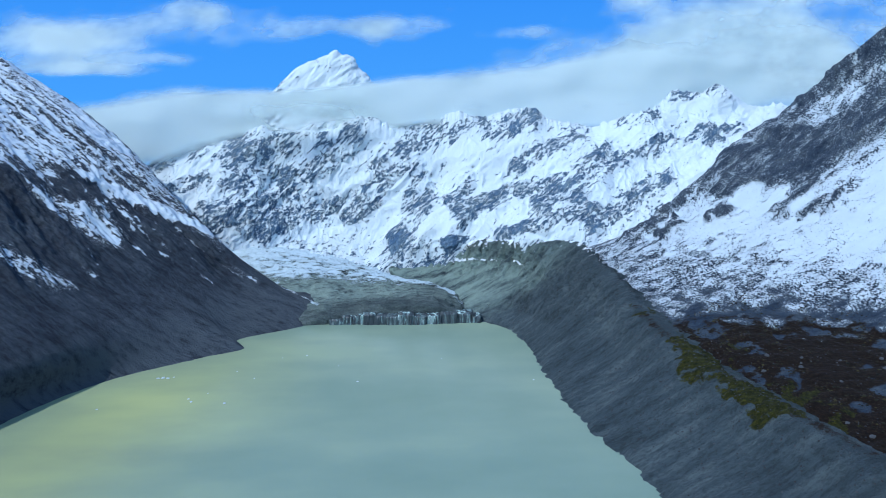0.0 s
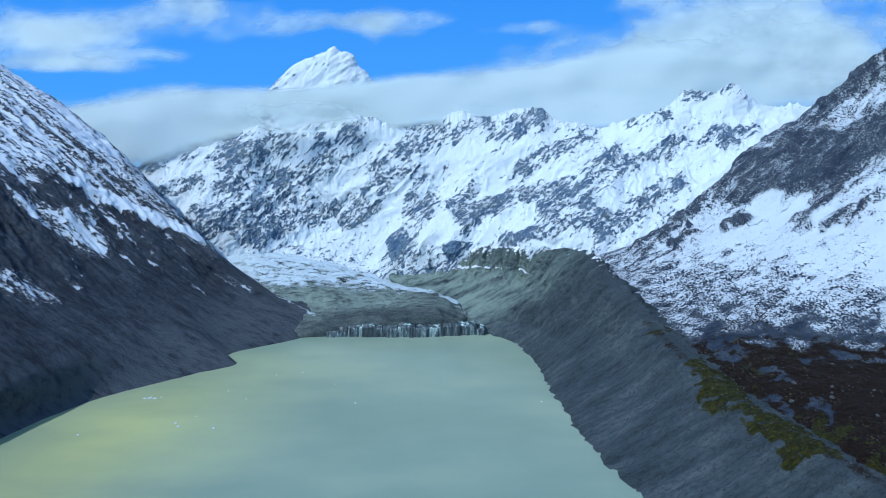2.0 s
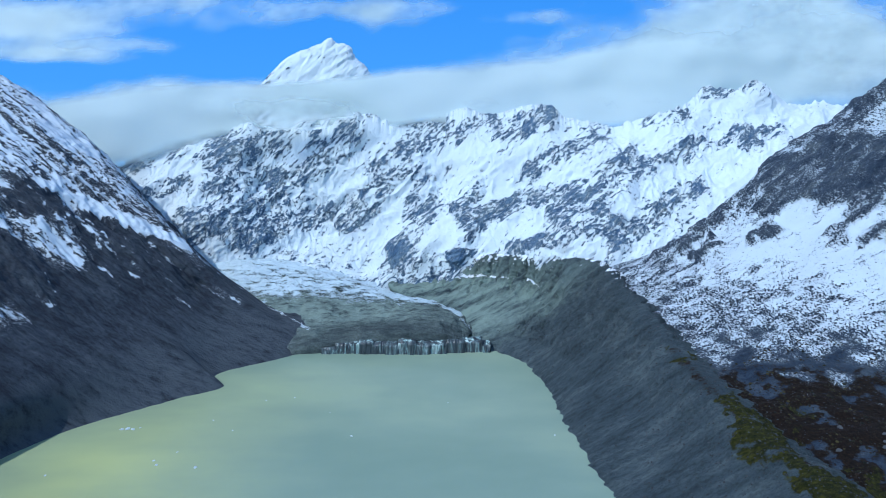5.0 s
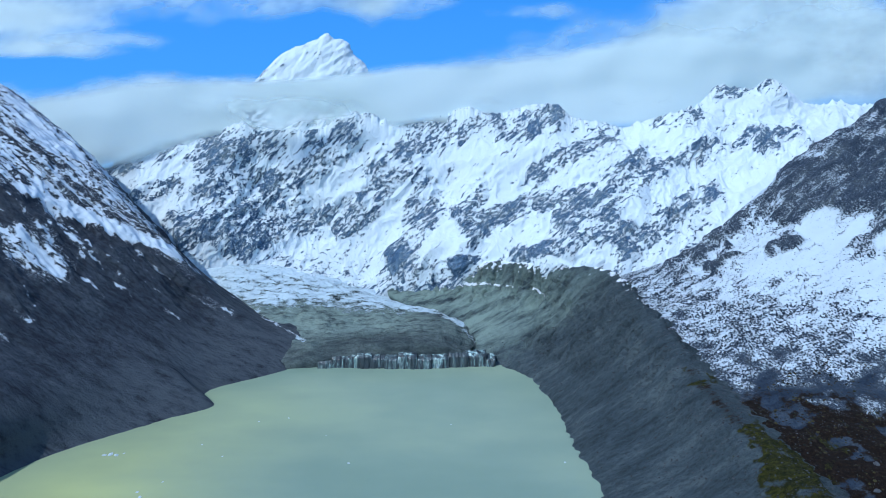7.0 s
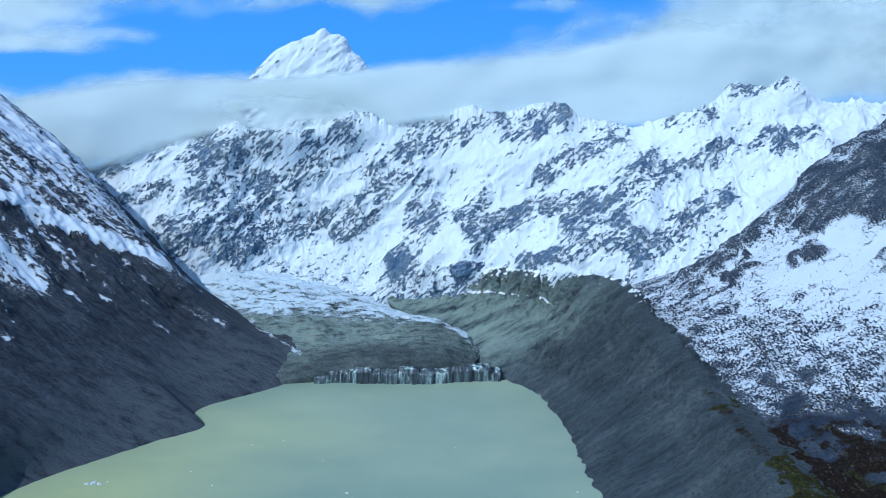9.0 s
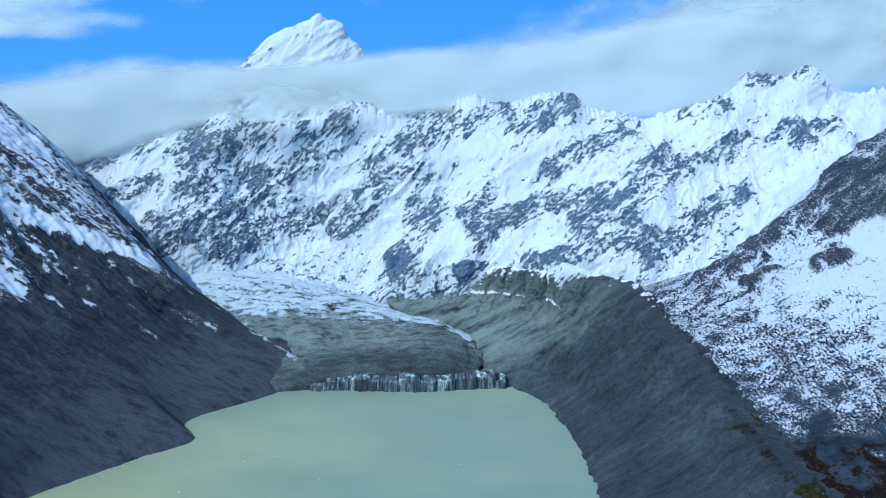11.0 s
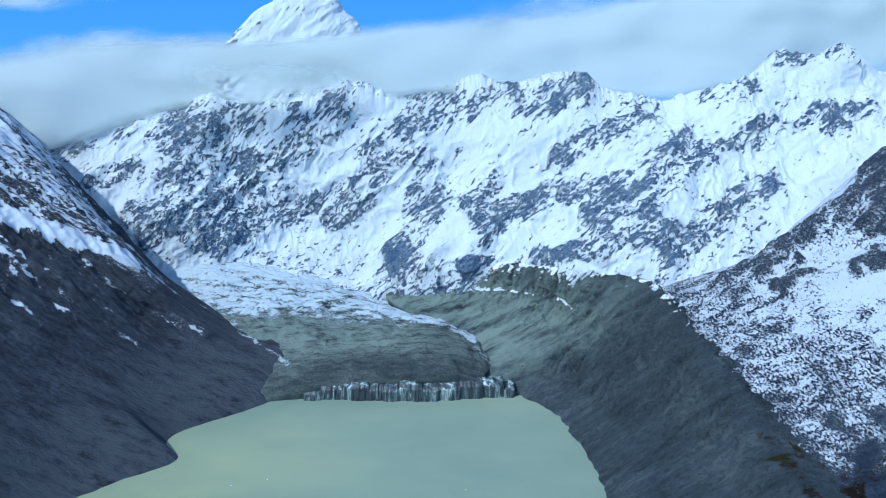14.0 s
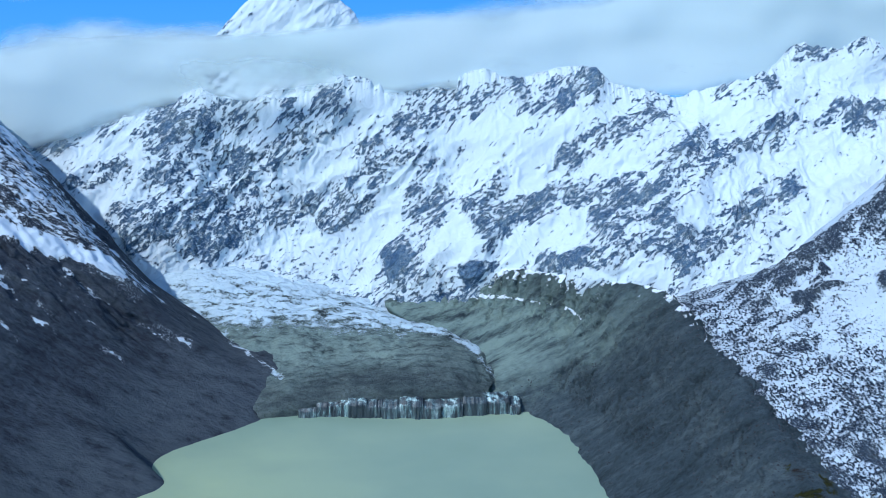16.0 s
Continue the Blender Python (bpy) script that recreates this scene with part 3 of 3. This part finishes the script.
crest = [(-1100, 1690, 210), (-860, 1695, 250)] + [(x, crest_y(x), z - 9) for x, z in RIDGE]
A, d = loft([
    [(-1150, 1480, 20), (-800, 1500, 20), (-440, 1540, 40), (-361, 1550, 45), (-231, 1515, 35), (-120, 1510, 10), (-50, 1505, 10), (40, 1490, 20), (120, 1470, 30), (200, 1440, 50), (301, 1370, 90), (400, 1330, 90), (520, 1350, 120), (700, 1400, 170), (960, 1450, 210)],
    [(-1150, 1540, 110), (-800, 1560, 130), (-463, 1575, 150), (-360, 1600, 140), (-250, 1640, 128), (-150, 1610, 125), (-53, 1560, 125), (37, 1510, 138), (129, 1500, 138), (198, 1450, 140), (289, 1415, 170), (377, 1420, 176), (448, 1460, 205), (540, 1470, 240), (700, 1500, 300), (960, 1560, 330)],
    [(-1120, 1630, 170), (-780, 1640, 215), (-562, 1650, 250), (-445, 1640, 260), (-365, 1690, 241), (-274, 1680, 250), (-198, 1672, 262), (-77, 1650, 255), (31, 1640, 240), (117, 1590, 240), (190, 1580, 243), (272, 1545, 248), (345, 1530, 282), (440, 1540, 300), (510, 1550, 325), (600, 1590, 368), (720, 1590, 385), (960, 1640, 390)],
    crest,
    [(x, y + 120, z - 120) for x, y, z in crest],
], 1450, 400)
N = upward(A)
P = A.reshape(-1, 3)
W = P + 22 * np.stack([fbm(P * 0.009, 3, 81), fbm(P * 0.009, 3, 82), fbm(P * 0.009, 3, 83)], 1)
rib = np.stack([W[:, 0] * 0.72 - W[:, 2] * 0.85, (W[:, 0] * 0.7 + W[:, 2] * 0.75) * 0.26, W[:, 1] * 0.2], 1)
r1 = ridged(rib * 0.0085, 3, 71)
r2 = ridged(rib * 0.028, 5, 72, 0.6)
r3 = fbm(P * 0.05, 4, 73)
r4 = fbm(P * 0.11, 4, 75)
WEST_RIBS = [
    (-574, 298, -539, 330, 12), (-508, 311, -453, 340, 14), (-464, 296, -336, 347, 29), (-693, 269, -628, 292, 12), (-272, 329, -247, 349, 9),
    (-282, 252, -146, 377, 30), (-511, 161, -334, 259, 34), (-427, 157, -316, 216, 29), (-398, 135, -227, 173, 24), (-234, 183, -30, 280, 17),
    (-193, 150, -120, 186, 15), (-120, 286, 28, 365, 20), (-72, 105, 18, 216, 20), (-610, 226, -523, 249, 19), (-475, 243, -383, 269, 15)]
EAST_RIBS = [
    (-117, 275, 133, 383, 17), (151, 351, 269, 391, 20), (217, 283, 364, 352, 22), (-190, 154, -67, 265, 14), (-48, 196, -4, 265, 15),
    (56, 186, 114, 247, 15), (78, 167, 215, 233, 19), (243, 207, 417, 297, 29), (169, 138, 356, 191, 13), (350, 164, 525, 253, 19),
    (415, 283, 488, 307, 10), (508, 322, 702, 357, 19), (449, 374, 542, 396, 12), (582, 440, 722, 450, 15), (43, 115, 81, 126, 11),
    (321, 210, 351, 178, 11)]
Q = P + 10 * np.stack([fbm(P * 0.02, 4, 301), 0 * P[:, 0], fbm(P * 0.02, 4, 302)], 1)
flat = Q * np.array([1, 0, 1])
rock = np.clip(strokes(flat, [((x0, 0, z0), (x1, 0, z1), 1.02 * w, 1.0) for x0, z0, x1, z1, w in WEST_RIBS + EAST_RIBS]), 0, 1)
V = np.repeat(np.linspace(0, 1, A.shape[0]), A.shape[1])
S = slanted(W, 42)
band = fbm(S * np.array([0.008, 0.03, 0.01]), 4, 78)
ledge = ridged(S * np.array([0.025, 0.09, 0.02]), 4, 80, 0.6)
crag = ridged((P + 16 * np.stack([fbm(P * 0.02, 3, 84), fbm(P * 0.02, 3, 85), fbm(P * 0.02, 3, 86)], 1)) * np.array([0.02, 0.008, 0.009]), 5, 87, 0.5)
tent = np.clip(1 - np.abs(V - d[3]) / 0.05, 0, 1)
foot = sstep(0.05, 0.3, V + 0.06 * band)
disp = (r1 + 0.1) * 16 * (1 - 0.6 * tent) + rock * (1 + 1.4 * ledge + 2.0 * r2 + 1.2 * r4) + (8 + 6 * rock) * crag + (1 - rock) * (2.0 * band + 0.6 * ledge) + 0.6 * r3
calm = np.exp(-((V - d[3]) / 0.11) ** 2)
A2 = A + N * (disp * (1 - 0.7 * calm)).reshape(A.shape[:2])[..., None]
teeth = ridged(P * np.array([0.05, 0.0, 0.0]), 5, 77, 0.65)
A2[..., 2] += (tent * (2 + 13 * teeth)).reshape(A.shape[:2])
shelf = sstep(-130, -60, P[:, 0]) * sstep(300, 180, P[:, 0]) * (1 - sstep(105, 150, P[:, 2] + 12 * band))
snow = 1.08 - 0.5 * rock - 0.26 * shelf - 0.2 * band - 0.1 * ledge - (0.1 + 0.3 * rock) * (crag - 0.35) - 0.06 * r4 - 0.3 * steepness(A2, 5) - 0.34 * (1 - foot)
spine = thing("mountain_range", "jagged alpine range of grey rock under fresh snow", "mountain range", (100, 1650, 0))
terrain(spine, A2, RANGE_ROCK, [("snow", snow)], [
    ("peak", 0, 1, 0, 0.42, "snowy shoulder with a hanging glacier and rock wall tinted haze blue"), ("peak", 0, 1, 0.42, 0.55, ""), ("peak", 0, 1, 0.55, 0.7, "broad snow dome over dark ribs"),
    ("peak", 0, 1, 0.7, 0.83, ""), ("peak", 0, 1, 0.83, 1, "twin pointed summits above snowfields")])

# ---- the high summit above the clouds ----
A, d = loft([
    [(-560, 1700, 200), (-440, 1700, 200), (-230, 1690, 200), (-60, 1700, 200), (40, 1710, 200)],
    [(-500, 1742, 390), (-390, 1735, 420), (-232, 1730, 430), (-130, 1735, 425), (-40, 1742, 390)],
    [(-470, 1770, 400), (-415, 1770, 433), (-381, 1770, 463), (-349, 1770, 498), (-311, 1770, 522), (-273, 1770, 538), (-240, 1770, 553), (-230, 1770, 560), (-216, 1770, 549), (-198, 1770, 545), (-186, 1770, 541), (-176, 1770, 522), (-158, 1770, 505), (-128, 1770, 470), (-60, 1775, 400)],
    [(-470, 1850, 340), (-300, 1850, 420), (-232, 1850, 440), (-160, 1850, 420), (-60, 1850, 330)],
], 320, 210)
N = upward(A)
P = A.reshape(-1, 3)
rib = np.stack([P[:, 0] * 0.72 - P[:, 2] * 0.8, (P[:, 0] * 0.7 + P[:, 2] * 0.7) * 0.3, P[:, 1] * 0.2], 1)
r1 = ridged(rib * 0.032, 5, 91)
r2 = fbm(P * 0.09, 4, 92)
A2 = A + N * (r1 * 6.5 + r2 * 1.2).reshape(A.shape[:2])[..., None]
snow = 1.25 - 0.25 * r1 - 0.8 * steepness(A2, 6) - 0.12 * r2 - 0.6 * np.exp(-((P[:, 0] + 395) / 40) ** 2)
summit = thing("mountain_peak", "sharp snow-white summit rising above a cloud bank", "mountain", (-232, 1770, 0))
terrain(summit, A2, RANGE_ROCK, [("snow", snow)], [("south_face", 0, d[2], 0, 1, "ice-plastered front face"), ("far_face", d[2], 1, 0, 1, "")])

# ---- glacier ----
A, d = loft([
    [(-250, 1278, -10), (-205, 1284, -10), (-120, 1292, -10), (-40, 1292, -10), (40, 1292, -10), (98, 1290, -10)],
    [(-250, 1282, 6), (-205, 1286, 12), (-120, 1292, 19), (-40, 1292, 20), (40, 1292, 18), (96, 1290, 6)],
    [(-285, 1312, 10), (-180, 1312, 24), (-110, 1304, 33), (-40, 1300, 36), (25, 1302, 30), (62, 1310, 8)],
    [(-340, 1360, 18), (-200, 1380, 33), (-90, 1384, 36), (-20, 1390, 34), (40, 1380, 30), (80, 1365, 12)],
    [(-440, 1460, 62), (-240, 1460, 58), (-130, 1450, 46), (-40, 1450, 42), (20, 1446, 34), (60, 1436, 26)],
    [(-560, 1560, 90), (-350, 1540, 92), (-220, 1528, 76), (-140, 1515, 56), (-95, 1502, 45), (-55, 1490, 34)],
    [(-720, 1660, 116), (-480, 1650, 112), (-340, 1620, 103), (-250, 1590, 88), (-180, 1560, 70), (-110, 1535, 54)],
], 460, 340)
N = upward(A)
P = A.reshape(-1, 3)
W = P + 12 * np.stack([fbm(P * 0.02, 3, 121), fbm(P * 0.02, 3, 122), fbm(P * 0.02, 3, 123)], 1)
r1 = ridged(W * np.array([0.016, 0.04, 0.02]), 5, 111)
r2 = fbm(P * 0.06, 5, 113)
crev = ridged(W * np.array([0.02, 0.1, 0.03]), 4, 115)
edge = P[:, 1] + 14 * r2
ice = sstep(1400, 1470, edge) + 1.1 * strip(P, (-335, 1425), (-228, 1342), 7) + 0.75 * strip(P, (-40, 1478), (45, 1415), 16) + 0.7 * strip(P, (45, 1415), (80, 1330), 10)
hill = fbm(W * 0.014, 3, 117)
front = 0.25 + 0.75 * sstep(1285, 1330, P[:, 1])
disp = hill * 8 * (1 - 0.6 * np.clip(ice, 0, 1)) + r1 * 2.6 + r2 * 1.6 + crev * (0.6 + 1.2 * np.clip(ice, 0, 1))
disp = disp * front
upper = sstep(1500, 1580, P[:, 1])
snow = -0.2 + (0.84 + 0.3 * upper) * np.clip(ice, 0, 1) + 0.3 * crev * np.clip(ice, 0, 1) * (1 - 0.7 * upper) - 0.1 * r1
A2 = A + N * disp.reshape(A.shape[:2])[..., None]
glacier = thing("glacier", "debris-covered glacier tongue ending in an ice cliff at the lake", "glacier", (-80, 1400, 0))
pale = sstep(1310, 1375, P[:, 1] + 25 * hill) * (1 - 0.55 * sstep(-70, 10, P[:, 0] + 20 * r2))
terrain(glacier, A2, GLACIER, [("snow", snow), ("pale", pale)], [
    ("debris_cover", 0, 0.55, 0, 1, "grey rock debris over old ice"), ("ice_field", 0.55, 1, 0, 1, "white crevassed ice dusted with snow")])

# the calving front: slabs of dirty blue-green ice side by side
rnd = random.Random(5)
x = -196.0
while x < 100:
    w = rnd.uniform(11, 32)
    share = (x + 196) / 296
    top = (17.5 * min(1, share * 4 + 0.5) * min(1, (1 - share) * 4 + 0.4)) * rnd.uniform(0.85, 1.1)
    nu, nv = 25, 12
    U, V = np.meshgrid(np.linspace(0, 1, nu), np.linspace(0, 1, nv))
    setback = rnd.uniform(0, 4)
    face = 1275 + setback - 1.2 * np.sin(U * np.pi) + 2.5 * V + 3 * math.sin(x * 0.03)
    G = np.stack([x + U * (w + 0.4), face, -4 + (top + 4) * V], -1)
    F = G.reshape(-1, 3)
    G[..., 1] += (1.6 * fbm(F * np.array([0.3, 0.1, 0.06]), 4, 7)).reshape(nv, nu)
    G[..., 2] += (0.9 * fbm(F * np.array([0.25, 0.1, 0.0]), 3, 9)).reshape(nv, nu) * V
    side = np.concatenate([G, G[-1:] + np.array([0, 20, 4.0])], 0)
    left = side[:, :1] + np.array([0, 3, 0])
    right = side[:, -1:] + np.array([0, 3, 0])
    part("ice_slab", grid_mesh("ice_slab", np.concatenate([left, side, right], 1), ice_m), glacier)
    x += w

# ---- ice afloat on the lake ----
def lump(name, size, squash, material, seed, at, spin):
    bm = bmesh.new()
    bmesh.ops.create_icosphere(bm, subdivisions=2, radius=1)
    for v in bm.verts:
        k = 1 + 0.45 * noise.noise(v.co * 1.3 + Vector((seed, 0, 0)))
        v.co = Vector((v.co.x * size * k, v.co.y * size * 0.7 * k, max(v.co.z, -0.35) * size * squash * k))
    me = bpy.data.meshes.new(name)
    bm.to_mesh(me)
    bm.free()
    me.materials.append(material)
    ob = new(name, me)
    ob.matrix_world = Matrix.Translation(at) @ Matrix.Rotation(spin, 4, "Z")
    return ob


for k, (x, y, s) in enumerate([(-427, 1017, 4.5), (-420, 1019, 6), (-412, 1017, 5), (-404, 1021, 2.5), (-345, 925, 4), (-352, 935, 3), (-295, 918, 4.5), (-112, 990, 3), (-275, 1010, 2), (-310, 1040, 2), (-330, 955, 2), (-470, 905, 3), (-560, 810, 3), (160, 985, 2.5), (-210, 1110, 2), (20, 1085, 1.5), (-150, 1060, 1.5), (-250, 1100, 2)]):
    b_ = lump("ice_floe", s * 0.7, 0.3, berg_m, k * 3.7, (x, y, 0.1), k * 1.3)
    tagged(b_, "small white piece of ice afloat on the lake", "ice", group="floating ice")


# ---- boulders and scrub, scattered over the land ----
def scatter(name, land, count, material, keep, size, seed, flat=0.7):
    """One mesh of many small lumps that sit on a grid of land."""
    r = np.random.RandomState(seed)
    nv, nu, _ = land.shape
    ri, ci = r.rand(count) * (nv - 2), r.rand(count) * (nu - 2)
    i, j = ri.astype(int), ci.astype(int)
    fi, fj = (ri - i)[:, None], (ci - j)[:, None]
    at = (land[i, j] * (1 - fi) + land[i + 1, j] * fi) * (1 - fj) + (land[i, j + 1] * (1 - fi) + land[i + 1, j + 1] * fi) * fj
    ok = keep(at, r)
    at = at[ok]
    m = len(at)
    t = (1 + 5 ** 0.5) / 2
    base = np.array([(-1, t, 0), (1, t, 0), (-1, -t, 0), (1, -t, 0), (0, -1, t), (0, 1, t), (0, -1, -t), (0, 1, -t), (t, 0, -1), (t, 0, 1), (-t, 0, -1), (-t, 0, 1)]) / 1.9
    tri = np.array([(0, 11, 5), (0, 5, 1), (0, 1, 7), (0, 7, 10), (0, 10, 11), (1, 5, 9), (5, 11, 4), (11, 10, 2), (10, 7, 6), (7, 1, 8), (3, 9, 4), (3, 4, 2), (3, 2, 6), (3, 6, 8), (3, 8, 9), (4, 9, 5), (2, 4, 11), (6, 2, 10), (8, 6, 7), (9, 8, 1)])
    s = size[0] * (size[1] / size[0]) ** (r.rand(m) ** 2.2)
    v = base[None] * (1 + 0.35 * (r.rand(m, 12, 1) - 0.5)) * s[:, None, None] * np.array([1, 1, flat])
    a = r.rand(m) * 6.283
    x = v[..., 0] * np.cos(a)[:, None] - v[..., 1] * np.sin(a)[:, None]
    y = v[..., 0] * np.sin(a)[:, None] + v[..., 1] * np.cos(a)[:, None]
    co = np.stack([x, y, v[..., 2]], -1) + at[:, None] + np.array([0, 0, 0.2]) * s[:, None, None]
    f = (tri[None] + 12 * np.arange(m)[:, None, None]).reshape(-1, 3)
    me = bpy.data.meshes.new(name)
    me.vertices.add(m * 12)
    me.vertices.foreach_set("co", co.reshape(-1).astype(np.float32))
    me.loops.add(f.size)
    me.loops.foreach_set("vertex_index", f.reshape(-1).astype(np.int32))
    me.polygons.add(len(f))
    me.polygons.foreach_set("loop_start", np.arange(0, f.size, 3, dtype=np.int32))
    me.update(calc_edges=True)
    me.materials.append(material)
    return new(name, me)


def on_bench(p, r):
    return (p[:, 1] > 520) & (p[:, 1] < 1250) & (p[:, 0] < 760) & (p[:, 2] < 235) & (p[:, 2] > 72) & (r.rand(len(p)) < (1.15 - (p[:, 2] - 80) / 120) * np.clip((p[:, 1] - 760) / 240, 0.3, 1))


def on_moraine(p, r):
    return (p[:, 1] > 500) & (p[:, 1] < 1330) & (p[:, 2] > 1) & (r.rand(len(p)) < 0.25 + p[:, 2] / 130)


def on_heath(p, r):
    q = fbm(p * 0.03, 3, 201)
    return (p[:, 1] > 520) & (p[:, 1] < 1010) & (p[:, 2] < 130) & (p[:, 2] > 72) & (q > 0.05)


stones = scatter("boulders", EAST_LAND, 90000, stone_m, on_bench, (0.25, 1.3), 11)
tagged(stones, "grey boulders strewn over heath and snow", "rocks", kind="stuff")
stones = scatter("boulders", MORAINE_LAND, 22000, stone_m, on_moraine, (0.3, 1.5), 12)
tagged(stones, "loose grey stones on the moraine slope", "rocks", kind="stuff")
scrub = scatter("scrub", EAST_LAND, 60000, bush_m, on_heath, (0.7, 2.2), 13, 0.6)
tagged(scrub, "low olive and brown alpine scrub", "plants", kind="stuff")

# the larger boulders that stand out on the heath
rnd = random.Random(8)
spots = [v for v in EAST_LAND[:120].reshape(-1, 3)[::37] if 560 < v[1] < 980 and v[2] < 118 and v[0] < 620]
for k in range(26):
    x, y, z = rnd.choice(spots)
    rock = lump("boulder", rnd.uniform(1.6, 3.6), 0.8, stone_m, k * 2.3, (x, y, z + 0.3), rnd.uniform(0, 6))
    tagged(rock, "large grey boulder lying on brown heath", "rock", group="boulders on the heath")

# ---- clouds ----
cloud_m = bpy.data.materials.new("cloud")
cloud_m.use_nodes = True
n = cloud_m.node_tree
n.nodes.clear()
o = n.nodes.new("ShaderNodeOutputMaterial")
df = n.nodes.new("ShaderNodeBsdfDiffuse")
tl = n.nodes.new("ShaderNodeBsdfTranslucent")
tr = n.nodes.new("ShaderNodeBsdfTransparent")
df.inputs[0].default_value = tl.inputs[0].default_value = (0.67, 0.765, 0.755, 1)
a1 = n.nodes.new("ShaderNodeMixShader")
a1.inputs[0].default_value = 0.25
a2 = n.nodes.new("ShaderNodeMixShader")
link(n, df.outputs[0], a1.inputs[1])
link(n, tl.outputs[0], a1.inputs[2])
wisp = tex(n, 0.01, 7, 0.55, (0.6, 1, 1.3))
dens = op(n, "ADD", attr(n, "thickness"), op(n, "MULTIPLY", op(n, "SUBTRACT", wisp, 0.5), 0.6))
link(n, smooth(n, dens, 0.0, 1.0), a2.inputs[0])
link(n, tr.outputs[0], a2.inputs[1])
link(n, a1.outputs[0], a2.inputs[2])
link(n, a2.outputs[0], o.inputs[0])


def cloud(depth, low, high, half, spots, seed, lift, label):
    """A sheet of cloud that bulges towards the valley, thick where the ovals lie: x, z, half width, half height, weight."""
    X, Z = np.meshgrid(np.linspace(-half, half, 260), np.linspace(low, high, 120))
    P = np.stack([X.ravel(), np.full(X.size, float(seed * 100)), Z.ravel() * 1.6], 1)
    f = fbm(P * 0.004, 6, seed)
    d = np.full(len(P), lift) + 0.6 * f
    for x, z, rx, rz, w in spots:
        d += w * np.exp(-(((X.ravel() - x) / rx) ** 2 + ((Z.ravel() - z) / rz) ** 2) ** 1.3)
    edge = sstep(low, low + 50, Z.ravel()) * (1 - sstep(high - 60, high, Z.ravel())) * sstep(half, half - 120, np.abs(X.ravel()))
    d = d * edge - 0.6 * (1 - edge)
    Y = depth - 30 * fbm(P * 0.0025, 3, seed + 1) + 0.4 * (Z.ravel() - 420)
    ob = grid_mesh("cloud", np.stack([X.ravel(), Y, Z.ravel()], -1).reshape(*X.shape, 3), cloud_m, [("thickness", d)])
    tagged(ob, label, "cloud", group="clouds")


cloud(1648, 325, 480, 620, [(-340, 408, 150, 40, 0.65), (-90, 405, 150, 32, 0.55), (90, 420, 110, 26, 0.4)], 21, -0.3, "thin mist drifting over the ridge")
cloud(1722, 200, 760, 1500, [(-900, 350, 260, 70, 1.2), (-700, 350, 240, 70, 1.3), (-620, 400, 260, 55, 1.1), (-330, 425, 300, 44, 1.3), (-100, 425, 250, 52, 1.3), (160, 440, 330, 62, 1.5), (380, 445, 260, 80, 1.5), (560, 460, 260, 85, 1.4), (850, 520, 420, 150, 1.2)], 3, -0.45, "soft white cloud bank lying across the peaks")
cloud(1900, 250, 950, 1700, [(-300, 440, 900, 55, 1.0), (900, 580, 480, 150, 1.2), (560, 470, 500, 90, 0.9), (-900, 560, 300, 26, 0.7), (-700, 380, 500, 80, 0.9), (-1100, 330, 300, 90, 1.0)], 8, -0.45, "wide pale grey cloud behind the range")
cloud(2050, 250, 1100, 1900, [(1050, 680, 560, 220, 1.1), (-1000, 640, 520, 95, 1.0), (-164, 665, 260, 45, 1.0), (293, 640, 110, 30, 1.0), (-1000, 540, 300, 24, 0.8), (-500, 720, 300, 60, 0.6)], 14, -0.4, "thin high cloud streaks with blue gaps")
